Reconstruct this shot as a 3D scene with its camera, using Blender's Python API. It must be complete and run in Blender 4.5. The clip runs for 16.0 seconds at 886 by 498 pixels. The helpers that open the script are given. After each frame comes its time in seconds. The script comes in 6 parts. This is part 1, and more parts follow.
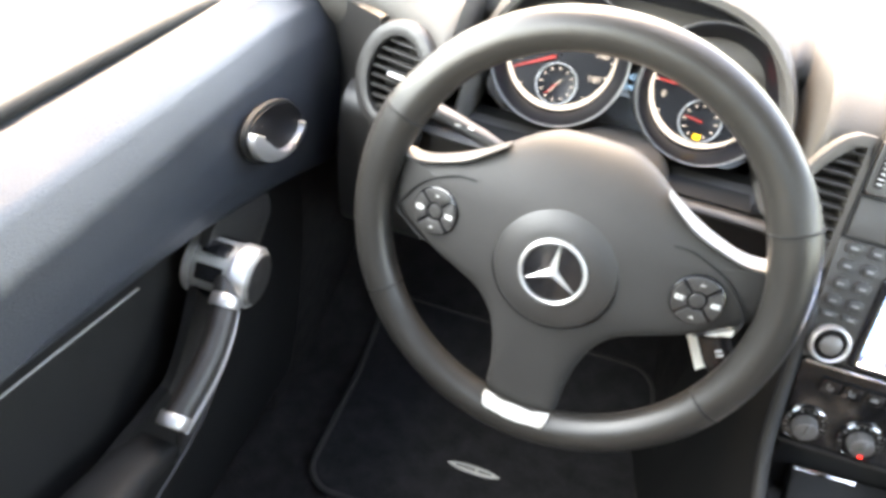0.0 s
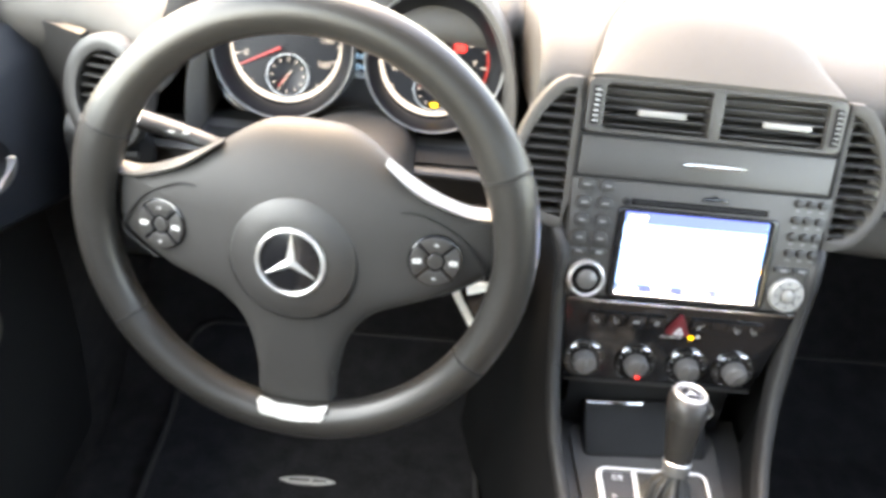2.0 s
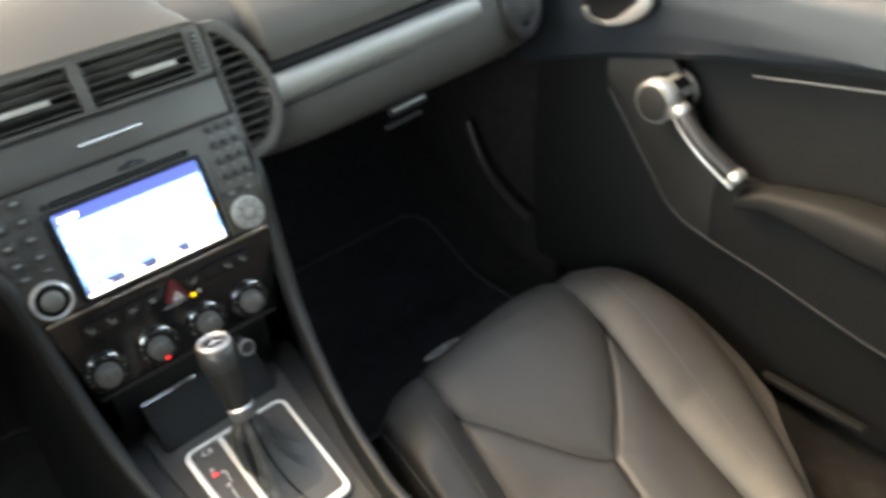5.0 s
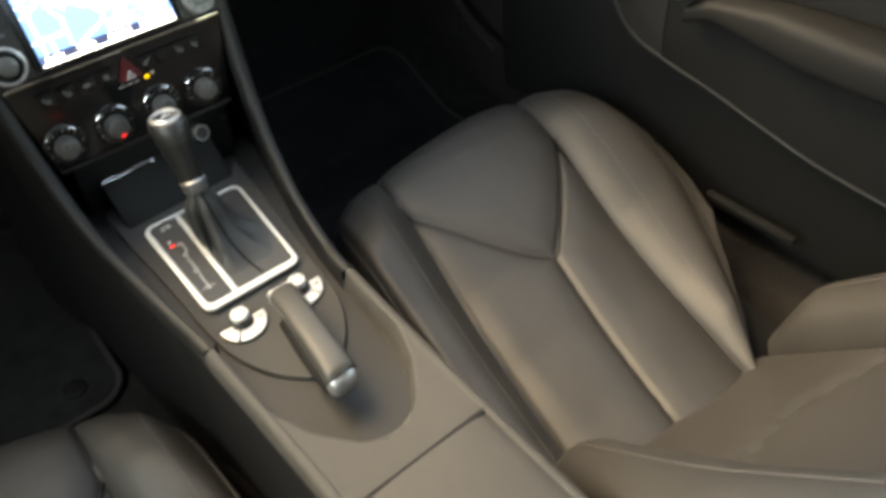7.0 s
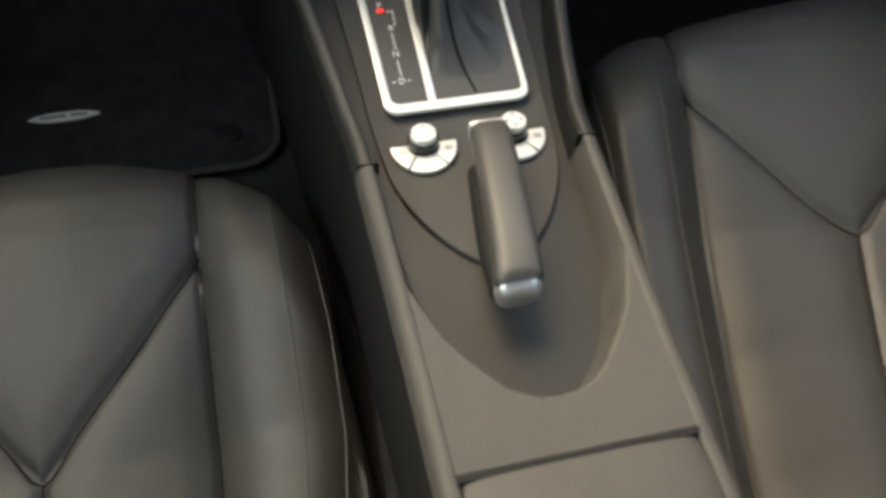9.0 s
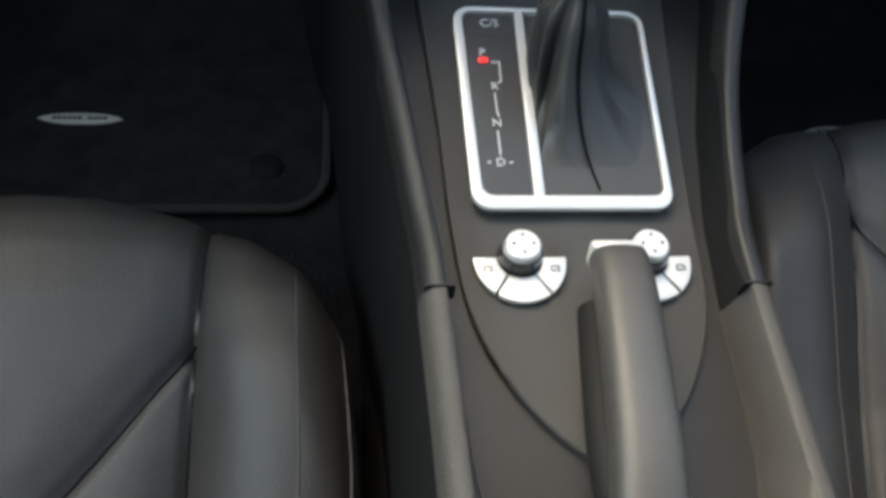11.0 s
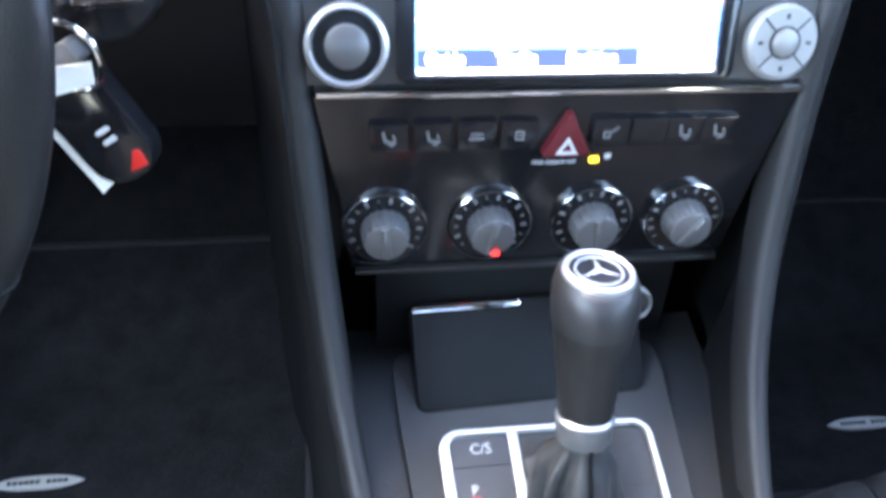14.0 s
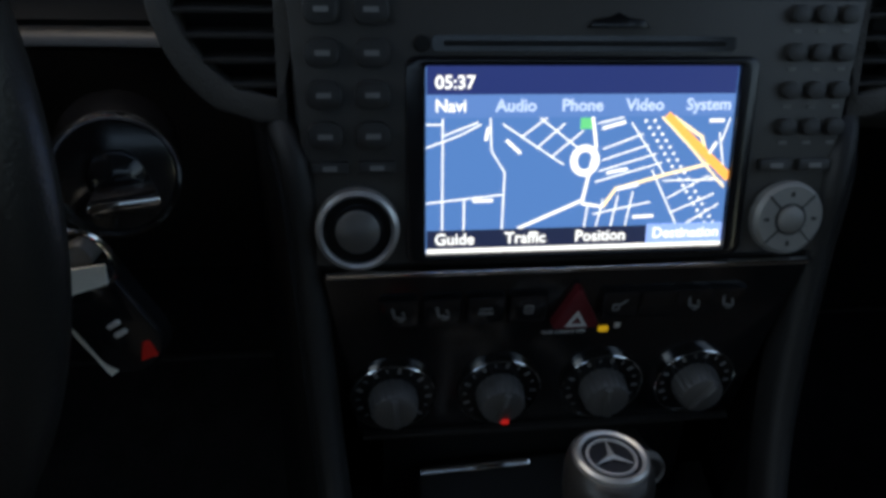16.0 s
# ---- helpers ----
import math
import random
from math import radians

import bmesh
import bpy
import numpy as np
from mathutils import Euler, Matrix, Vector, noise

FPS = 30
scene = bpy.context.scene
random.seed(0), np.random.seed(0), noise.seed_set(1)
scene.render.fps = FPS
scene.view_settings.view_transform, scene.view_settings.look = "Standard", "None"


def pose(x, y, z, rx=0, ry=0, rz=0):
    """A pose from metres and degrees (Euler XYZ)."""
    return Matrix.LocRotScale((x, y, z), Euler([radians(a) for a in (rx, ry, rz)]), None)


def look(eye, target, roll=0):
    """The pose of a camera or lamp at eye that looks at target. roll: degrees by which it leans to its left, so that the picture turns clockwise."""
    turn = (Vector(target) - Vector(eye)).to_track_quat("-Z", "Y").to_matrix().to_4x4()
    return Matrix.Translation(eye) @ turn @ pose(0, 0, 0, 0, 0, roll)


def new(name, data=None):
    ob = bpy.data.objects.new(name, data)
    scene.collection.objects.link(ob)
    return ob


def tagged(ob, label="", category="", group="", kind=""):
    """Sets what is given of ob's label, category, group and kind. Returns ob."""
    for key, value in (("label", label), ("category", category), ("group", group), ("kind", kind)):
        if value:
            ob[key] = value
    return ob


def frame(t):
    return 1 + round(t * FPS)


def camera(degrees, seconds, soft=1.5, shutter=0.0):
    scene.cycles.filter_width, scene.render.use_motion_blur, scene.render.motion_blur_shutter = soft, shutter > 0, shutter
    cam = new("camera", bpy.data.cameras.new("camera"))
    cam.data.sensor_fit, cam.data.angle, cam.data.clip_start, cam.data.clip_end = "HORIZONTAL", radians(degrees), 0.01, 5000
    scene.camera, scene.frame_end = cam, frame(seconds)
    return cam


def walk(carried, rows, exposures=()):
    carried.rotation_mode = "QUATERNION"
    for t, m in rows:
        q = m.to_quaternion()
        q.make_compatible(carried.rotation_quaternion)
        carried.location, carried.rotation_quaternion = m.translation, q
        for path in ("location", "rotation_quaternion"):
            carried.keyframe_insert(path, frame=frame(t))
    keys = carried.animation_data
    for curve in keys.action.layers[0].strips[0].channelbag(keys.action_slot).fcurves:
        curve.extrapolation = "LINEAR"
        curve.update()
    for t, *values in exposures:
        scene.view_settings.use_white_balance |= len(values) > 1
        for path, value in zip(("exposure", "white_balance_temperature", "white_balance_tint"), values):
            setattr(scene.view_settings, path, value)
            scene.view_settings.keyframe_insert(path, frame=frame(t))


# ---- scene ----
LENS = 59.90
PATH = [
    (0, (-0.3786, -0.4096, 0.9908), (-0.4413, -0.0149, 0.6904), 11.04),
    (0.5, (-0.3537, -0.4065, 0.9900), (-0.4010, -0.0050, 0.6958), 9.81),
    (1, (-0.3281, -0.4028, 0.9893), (-0.3527, 0.0047, 0.7006), 8.68),
    (1.5, (-0.3025, -0.3984, 0.9817), (-0.3021, 0.0101, 0.6935), 8.22),
    (2, (-0.2815, -0.3948, 0.9836), (-0.2549, 0.0145, 0.6977), 7.17),
    (2.5, (-0.2566, -0.3952, 0.9849), (-0.2078, 0.0120, 0.6988), 5.61),
    (3, (-0.2291, -0.3946, 0.9924), (-0.1432, 0.0065, 0.7066), 3.92),
    (3.5, (-0.2095, -0.3872, 0.9901), (-0.0764, -0.0015, 0.7012), 3.47),
    (4, (-0.1890, -0.3981, 0.9852), (-0.0137, -0.0298, 0.6961), 0.51),
    (4.5, (-0.1627, -0.4149, 0.9840), (0.0495, -0.0672, 0.6940), -2.34),
    (5, (-0.1601, -0.4489, 0.9732), (0.0893, -0.1316, 0.6780), -4.30),
    (5.2, (-0.1606, -0.4550, 0.9763), (0.1017, -0.1578, 0.6715), -4.37),
    (7.3, (-0.181, -0.572, 0.909), (0.583, 0.573, -0.542), -4.5),
    (7.5, (-0.180, -0.570, 0.903), (0.444, 0.613, -0.584), -4.0),
    (8, (-0.154, -0.555, 0.846), (0.341, 0.579, -0.726), -1.1),
    (8.2, (-0.142, -0.523, 0.831), (0.281, 0.559, -0.797), -0.6),
    (10.3, (-0.1176, -0.2851, 0.6475), (-0.0570, -0.0132, 0.2323), 9.46),
    (10.5, (-0.1207, -0.2731, 0.6478), (-0.0608, 0.0005, 0.2337), 9.55),
    (11, (-0.1208, -0.2476, 0.6518), (-0.0619, 0.0334, 0.2425), 9.42),
    (11.5, (-0.1214, -0.2173, 0.6561), (-0.0606, 0.0690, 0.2507), 9.13),
    (12, (-0.1248, -0.1829, 0.6512), (-0.0685, 0.1112, 0.2508), 8.30),
    (12.5, (-0.1234, -0.1609, 0.6609), (-0.0670, 0.1510, 0.2742), 6.08),
    (13, (-0.1162, -0.1356, 0.6724), (-0.0574, 0.1978, 0.3044), 5.46),
    (13.5, (-0.1096, -0.1177, 0.6864), (-0.0461, 0.2335, 0.3363), 4.88),
    (14, (-0.1054, -0.1053, 0.7023), (-0.0415, 0.2642, 0.3715), 4.09),
    (14.5, (-0.1042, -0.0942, 0.7143), (-0.0412, 0.2864, 0.3963), 3.15),
    (15, (-0.1054, -0.0816, 0.7337), (-0.0421, 0.3123, 0.4322), 3.47),
    (15.5, (-0.1043, -0.0764, 0.7404), (-0.0418, 0.3231, 0.4462), 3.79),
    (16, (-0.1066, -0.0741, 0.7394), (-0.0428, 0.3246, 0.4445), 3.62),
]

cam = camera(LENS, 16.0, soft=3.6, shutter=0.5)
EXPOSURES = [(0.0, 4.85, 9600, 14), (2.5, 4.65, 9800, 13), (3.5, 4.25, 9700, 10), (5.2, 3.55, 9900, 6), (7.3, 3.15, 10300, 4), (8.2, 2.98, 10300, 4), (10.3, 2.9, 7900, 2),
             (12.5, 3.25, 7900, 4), (13.5, 4.55, 6800, 12), (14.5, 4.68, 6600, 12), (15.0, 4.5, 6500, 12), (15.2, 3.4, 6800, 6), (15.5, 1.9, 7400, 6), (15.8, 0.95, 7400, 6), (16.0, 0.72, 7400, 6)]
walk(cam, [(t, look(eye, target, roll)) for t, eye, target, roll in PATH], EXPOSURES)

# ---- daylight ----
SUN_DIR = Vector((-0.30, 0.58, 0.75)).normalized()
world = bpy.data.worlds.new("daylight")
scene.world = world
world.use_nodes = True
wn = world.node_tree
sky = wn.nodes.new("ShaderNodeTexSky")
sky.sky_type = "NISHITA"
sky.sun_disc = False
sky.sun_elevation = math.asin(SUN_DIR.z)
sky.sun_rotation = math.atan2(SUN_DIR.x, SUN_DIR.y)
sky.air_density, sky.dust_density, sky.ozone_density = 1.0, 1.0, 1.0
wn.links.new(sky.outputs["Color"], wn.nodes["Background"].inputs["Color"])
wn.nodes["Background"].inputs["Strength"].default_value = 0.15
sun_data = bpy.data.lights.new("sun", "SUN")
sun_data.energy, sun_data.angle, sun_data.color = 0.70, radians(45), (1.0, 0.86, 0.68)
sun = new("sun", sun_data)
sun.matrix_world = look(SUN_DIR * 10, (0, 0, 0))

# the sky's light in the openings of the two side windows
for side, watts in ((-1, 1.30), (1, 0.12)):
    pane = bpy.data.lights.new("window_daylight", "AREA")
    pane.shape, pane.size, pane.size_y = "RECTANGLE", 0.95, 0.34
    pane.energy, pane.color = watts, (0.66, 0.82, 1.0)
    new("window_daylight", pane).matrix_world = look((side * 0.80, -0.20, 0.97), (0, -0.20, 0.80))

# ---- mesh helpers ----
def grid_faces(bm, rows, close_u=False, close_v=False):
    """Faces between rows of vertices; close_v joins the last row to the first, close_u each row's end to its start."""
    nr, nc = len(rows), len(rows[0])
    for i in range(nr if close_v else nr - 1):
        a, b = rows[i], rows[(i + 1) % nr]
        for j in range(nc if close_u else nc - 1):
            k = (j + 1) % nc
            try:
                bm.faces.new((a[j], a[k], b[k], b[j]))
            except ValueError:
                pass


def loft(rings, cap=True, close=True):
    """A skin over rings of points; each ring is closed, the ends are capped."""
    bm = bmesh.new()
    rows = [[bm.verts.new(p) for p in ring] for ring in rings]
    grid_faces(bm, rows, close_u=close)
    if cap and close:
        bm.faces.new(rows[0])
        bm.faces.new(list(reversed(rows[-1])))
    bmesh.ops.recalc_face_normals(bm, faces=bm.faces)
    return bm


def sheet(f, nu, nv, thick=0.004):
    """A surface f(u, v) with u, v in 0..1, given thickness behind it."""
    bm = bmesh.new()
    rows = [[bm.verts.new(f(i / nu, j / nv)) for j in range(nv + 1)] for i in range(nu + 1)]
    grid_faces(bm, rows)
    bmesh.ops.recalc_face_normals(bm, faces=bm.faces)
    if thick:
        bm.normal_update()
        eye = Vector((0, -0.15, 0.75))
        side = sum((eye - r[nv // 2].co).dot(r[nv // 2].normal) for r in rows)
        sgn = -1 if side > 0 else 1
        back = [[bm.verts.new(v.co + v.normal * sgn * thick) for v in r] for r in rows]
        grid_faces(bm, back)
        rim = [rows[0], [r[-1] for r in rows], rows[-1][::-1], [r[0] for r in rows][::-1]]
        rim_b = [back[0], [r[-1] for r in back], back[-1][::-1], [r[0] for r in back][::-1]]
        for a, b in zip(rim, rim_b):
            grid_faces(bm, [a, b])
        bmesh.ops.recalc_face_normals(bm, faces=bm.faces)
    return bm


def box(sx, sy, sz, bev=0.0, m=Matrix(), seg=2):
    bm = bmesh.new()
    bmesh.ops.create_cube(bm, size=1)
    bmesh.ops.scale(bm, vec=(sx, sy, sz), verts=bm.verts)
    if bev:
        bmesh.ops.bevel(bm, geom=bm.edges[:], offset=bev, segments=seg, profile=0.6, affect="EDGES")
    bm.transform(m)
    return bm


def prism(poly, h, bev=0.0, m=Matrix(), seg=2):
    """A flat outline in local xy raised by h, with its top edge rounded."""
    bm = bmesh.new()
    lo = [bm.verts.new((x, y, 0)) for x, y in poly]
    hi = [bm.verts.new((x, y, h)) for x, y in poly]
    n = len(poly)
    bm.faces.new(list(reversed(lo)))
    top = bm.faces.new(hi)
    for i in range(n):
        bm.faces.new((lo[i], lo[(i + 1) % n], hi[(i + 1) % n], hi[i]))
    bmesh.ops.recalc_face_normals(bm, faces=bm.faces)
    if bev:
        bmesh.ops.bevel(bm, geom=list(top.edges), offset=bev, segments=seg, profile=0.6, affect="EDGES")
    bm.transform(m)
    return bm


def ring_prism(outer, inner, h, m=Matrix(), bev=0.0):
    """A frame between two outlines with the same number of points."""
    bm = bmesh.new()
    n = len(outer)
    lv = [[bm.verts.new((x, y, z)) for x, y in poly] for poly, z in ((outer, 0), (outer, h), (inner, h), (inner, 0))]
    for a in range(4):
        p, q = lv[a], lv[(a + 1) % 4]
        for i in range(n):
            bm.faces.new((p[i], p[(i + 1) % n], q[(i + 1) % n], q[i]))
    bmesh.ops.recalc_face_normals(bm, faces=bm.faces)
    if bev:
        es = [e for e in bm.edges if all(abs(v.co.z - h) < 1e-7 for v in e.verts) and len({v in lv[1] for v in e.verts}) == 1]
        bmesh.ops.bevel(bm, geom=es, offset=bev, segments=2, profile=0.6, affect="EDGES")
    bm.transform(m)
    return bm


def lathe(profile, n=48, m=Matrix()):
    """Turned about local z: profile of (radius, height)."""
    bm = bmesh.new()
    rows = []
    for r, h in profile:
        if r < 1e-6:
            rows.append([bm.verts.new((0, 0, h))] * n)
        else:
            rows.append([bm.verts.new((r * math.cos(2 * math.pi * i / n), r * math.sin(2 * math.pi * i / n), h)) for i in range(n)])
    for a, b in zip(rows, rows[1:]):
        for i in range(n):
            k = (i + 1) % n
            vs = []
            for v in (a[i], a[k], b[k], b[i]):
                if v not in vs:
                    vs.append(v)
            if len(vs) > 2:
                bm.faces.new(vs)
    bmesh.ops.recalc_face_normals(bm, faces=bm.faces)
    bm.transform(m)
    return bm


def spline(pts, per=8):
    """Catmull-Rom through points of any dimension."""
    pts = [Vector(p) for p in pts]
    out = []
    for i in range(len(pts) - 1):
        p0, p1, p2, p3 = pts[max(i - 1, 0)], pts[i], pts[i + 1], pts[min(i + 2, len(pts) - 1)]
        for k in range(per):
            t = k / per
            out.append(0.5 * (2 * p1 + (p2 - p0) * t + (2 * p0 - 5 * p1 + 4 * p2 - p3) * t * t + (3 * p1 - p0 - 3 * p2 + p3) * t ** 3))
    out.append(pts[-1])
    return out


def tube(pts, radius, n=10, flat=1.0, up=Vector((0, 0, 1)), close=False):
    """A rod along points; radius is a number or one for each point; flat squashes it along up."""
    pts = [Vector(p) for p in pts]
    rads = radius if isinstance(radius, (list, tuple)) else [radius] * len(pts)
    rings = []
    for i, p in enumerate(pts):
        a = pts[(i - 1) % len(pts)] if (close or i) else p
        b = pts[(i + 1) % len(pts)] if (close or i < len(pts) - 1) else p
        d = (b - a).normalized()
        side = d.cross(up)
        if side.length < 1e-4:
            side = d.cross(Vector((1, 0, 0)))
        side.normalize()
        top = side.cross(d).normalized()
        rings.append([p + rads[i] * (math.cos(2 * math.pi * k / n) * side + flat * math.sin(2 * math.pi * k / n) * top) for k in range(n)])
    if close:
        bm = bmesh.new()
        rows = [[bm.verts.new(q) for q in r] for r in rings]
        grid_faces(bm, rows, close_u=True, close_v=True)
        bmesh.ops.recalc_face_normals(bm, faces=bm.faces)
        return bm
    return loft(rings)


def rrect(w, h, r, n=5, cx=0.0, cy=0.0):
    pts = []
    for sx, sy, a0 in ((1, 1, 0), (-1, 1, 90), (-1, -1, 180), (1, -1, 270)):
        for k in range(n + 1):
            a = radians(a0 + 90 * k / n)
            pts.append((cx + sx * (w / 2 - r) + r * math.cos(a), cy + sy * (h / 2 - r) + r * math.sin(a)))
    return pts


def ell(rx, ry, n=40, cx=0.0, cy=0.0, a0=0, a1=360):
    full = a1 - a0 >= 360
    return [(cx + rx * math.cos(radians(a0 + (a1 - a0) * i / (n if full else n - 1))), cy + ry * math.sin(radians(a0 + (a1 - a0) * i / (n if full else n - 1)))) for i in range(n)]


def merge(*bms):
    out = bmesh.new()
    for b in bms:
        me = bpy.data.meshes.new("tmp")
        b.to_mesh(me)
        b.free()
        out.from_mesh(me)
        bpy.data.meshes.remove(me)
    return out


def as_mesh(name, bm, mat, sharp=38):
    me = bpy.data.meshes.new(name)
    bm.to_mesh(me)
    bm.free()
    me.materials.append(mat)
    me.polygons.foreach_set("use_smooth", [True] * len(me.polygons))
    me.set_sharp_from_angle(angle=radians(sharp))
    return me


def part(name, bm, mat, parent, label="", sharp=38):
    """One mesh under a thing or a part."""
    ob = new(name, bm if isinstance(bm, bpy.types.Mesh) else as_mesh(name, bm, mat, sharp))
    ob.parent = parent
    ob.matrix_parent_inverse = parent.matrix_world.inverted() if parent.parent is None and parent.type == "EMPTY" else Matrix()
    if label:
        tagged(ob, label)
    return ob


def thing(name, label, category, group="", at=(0, 0, 0)):
    """An empty at a thing's base, that holds its parts."""
    ob = new(name)
    ob.empty_display_size = 0.05
    ob.matrix_world = Matrix.Translation(at)
    bpy.context.view_layer.update()
    return tagged(ob, label, category, group)


def solid(name, bm, mat, label, category, kind="", sharp=38):
    return tagged(new(name, as_mesh(name, bm, mat, sharp)), label, category, kind=kind)


def words(text, size, m, align="CENTER", thick=0.0002, bold=0.0):
    """Letters as a thin mesh in the local xy plane."""
    cu = bpy.data.curves.new("letters", "FONT")
    cu.body, cu.size, cu.align_x, cu.align_y, cu.extrude = text, size, align, "CENTER", thick
    cu.resolution_u, cu.offset = 3, bold * size
    ob = bpy.data.objects.new("letters", cu)
    me = bpy.data.meshes.new_from_object(ob)
    bpy.data.objects.remove(ob)
    bpy.data.curves.remove(cu)
    bm = bmesh.new()
    bm.from_mesh(me)
    bpy.data.meshes.remove(me)
    bm.transform(m)
    return bm


def smooth01(a, b, x):
    t = min(1.0, max(0.0, (x - a) / (b - a)))
    return t * t * (3 - 2 * t)


def lerp(a, b, t):
    return a + (b - a) * t


def interp(x, xs, ys):
    return float(np.interp(x, xs, ys))


def frame_m(origin, right, up):
    """Pose whose local x is right, local y is up (made square), local z the way it faces."""
    x = Vector(right).normalized()
    z = x.cross(Vector(up)).normalized()
    y = z.cross(x)
    m = Matrix((x, y, z)).transposed().to_4x4()
    m.translation = origin
    return m

# ---- materials ----
def material(name, color, rough=0.5, metal=0.0, bump=(), vary=0.0, vary_scale=30.0, spec=0.5, coat=0.0, rough_vary=0.0, sheen=0.0):
    """A principled material. bump: rows of (kind, scale, distance); vary: how far its colour wanders at two scales."""
    m = bpy.data.materials.new(name)
    m.use_nodes = True
    nt = m.node_tree
    b = nt.nodes["Principled BSDF"]
    b.inputs["Base Color"].default_value = (*color, 1)
    b.inputs["Roughness"].default_value = rough
    b.inputs["Metallic"].default_value = metal
    b.inputs["Specular IOR Level"].default_value = spec
    b.inputs["Coat Weight"].default_value = coat
    b.inputs["Coat Roughness"].default_value = 0.08
    if sheen:
        b.inputs["Sheen Weight"].default_value = sheen
    co = nt.nodes.new("ShaderNodeTexCoord").outputs["Object"]
    if vary or rough_vary:
        n1, n2 = nt.nodes.new("ShaderNodeTexNoise"), nt.nodes.new("ShaderNodeTexNoise")
        n1.inputs["Scale"].default_value, n2.inputs["Scale"].default_value = vary_scale, vary_scale * 9
        n1.inputs["Detail"].default_value = 4
        add = nt.nodes.new("ShaderNodeMath")
        add.operation = "MULTIPLY_ADD"
        nt.links.new(co, n1.inputs["Vector"])
        nt.links.new(co, n2.inputs["Vector"])
        nt.links.new(n2.outputs["Fac"], add.inputs[0])
        add.inputs[1].default_value = 0.45
        nt.links.new(n1.outputs["Fac"], add.inputs[2])
        if vary:
            ramp = nt.nodes.new("ShaderNodeMapRange")
            ramp.inputs["From Min"].default_value, ramp.inputs["From Max"].default_value = 0.4, 1.05
            ramp.inputs["To Min"].default_value, ramp.inputs["To Max"].default_value = 1 - vary, 1 + vary
            mul = nt.nodes.new("ShaderNodeVectorMath")
            mul.operation = "SCALE"
            mul.inputs[0].default_value = color
            nt.links.new(add.outputs[0], ramp.inputs["Value"])
            nt.links.new(ramp.outputs["Result"], mul.inputs["Scale"])
            nt.links.new(mul.outputs["Vector"], b.inputs["Base Color"])
        if rough_vary:
            rr = nt.nodes.new("ShaderNodeMapRange")
            rr.inputs["From Min"].default_value, rr.inputs["From Max"].default_value = 0.4, 1.05
            rr.inputs["To Min"].default_value, rr.inputs["To Max"].default_value = rough - rough_vary, rough + rough_vary
            nt.links.new(add.outputs[0], rr.inputs["Value"])
            nt.links.new(rr.outputs["Result"], b.inputs["Roughness"])
    normal = None
    for kind, scale, dist in bump:
        tex = nt.nodes.new("ShaderNodeTexVoronoi" if kind == "cell" else "ShaderNodeTexNoise")
        tex.inputs["Scale"].default_value = scale
        nt.links.new(co, tex.inputs["Vector"])
        bp = nt.nodes.new("ShaderNodeBump")
        bp.inputs["Distance"].default_value = dist
        bp.inputs["Strength"].default_value = 1.0
        nt.links.new(tex.outputs["Distance" if kind == "cell" else "Fac"], bp.inputs["Height"])
        if normal:
            nt.links.new(normal, bp.inputs["Normal"])
        normal = bp.outputs["Normal"]
    if normal:
        nt.links.new(normal, b.inputs["Normal"])
    return m


def glowing(name, color, strength):
    m = bpy.data.materials.new(name)
    m.use_nodes = True
    b = m.node_tree.nodes["Principled BSDF"]
    b.inputs["Base Color"].default_value = (0.01, 0.01, 0.01, 1)
    b.inputs["Roughness"].default_value = 0.3
    b.inputs["Emission Color"].default_value = (*color, 1)
    b.inputs["Emission Strength"].default_value = 0.1 * strength
    return m


LEATHER = material("black_leather", (0.036, 0.033, 0.030), 0.50, bump=(("cell", 700, 0.00018), ("noise", 120, 0.00015)), vary=0.14, vary_scale=14, rough_vary=0.04)
WHEEL_LEATHER = material("smooth_wheel_leather", (0.017, 0.0160, 0.0148), 0.33, spec=0.36, bump=(("cell", 900, 0.00010),), vary=0.10, vary_scale=12, rough_vary=0.03)
GAITER = material("soft_gaiter_leather", (0.040, 0.0385, 0.036), 0.50, bump=(("cell", 800, 0.00012),), vary=0.15, vary_scale=25, rough_vary=0.06)
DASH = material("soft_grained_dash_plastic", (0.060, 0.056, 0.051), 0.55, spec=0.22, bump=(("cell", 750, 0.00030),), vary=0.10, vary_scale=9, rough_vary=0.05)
# the slight blue of the door vinyl stands in for reflected sky
DOOR_VINYL = material("door_vinyl", (0.0185, 0.0215, 0.0265), 0.34, bump=(("cell", 700, 0.00025),), vary=0.12, vary_scale=9, rough_vary=0.06)
PLASTIC = material("satin_dark_plastic", (0.022, 0.021, 0.020), 0.40, bump=(("cell", 1100, 0.00012),), vary=0.12, vary_scale=18, rough_vary=0.06)
PAD_SKIN = material("dull_wheel_pad_skin", (0.026, 0.025, 0.024), 0.58, spec=0.22, bump=(("cell", 900, 0.00012),), vary=0.10, vary_scale=14, rough_vary=0.05)
ARM_PAINT = material("grey_spoke_lacquer", (0.085, 0.083, 0.08), 0.36, metal=0.3, vary=0.06, rough_vary=0.05)
INLAY = material("matt_anthracite_inlay", (0.047, 0.045, 0.042), 0.58, spec=0.25, bump=(("noise", 1400, 0.00005),), vary=0.09, vary_scale=25, rough_vary=0.05)
RECESS = material("dark_recess_plastic", (0.016, 0.0155, 0.015), 0.5, spec=0.35, bump=(("cell", 900, 0.00015),), vary=0.12, vary_scale=18, rough_vary=0.06)
# near-black, so that seam lines carry the shade of their creases
SEAM = material("seam_thread_and_shade", (0.008, 0.008, 0.008), 0.9, spec=0.1, bump=(("noise", 2500, 0.0003),), vary=0.2)
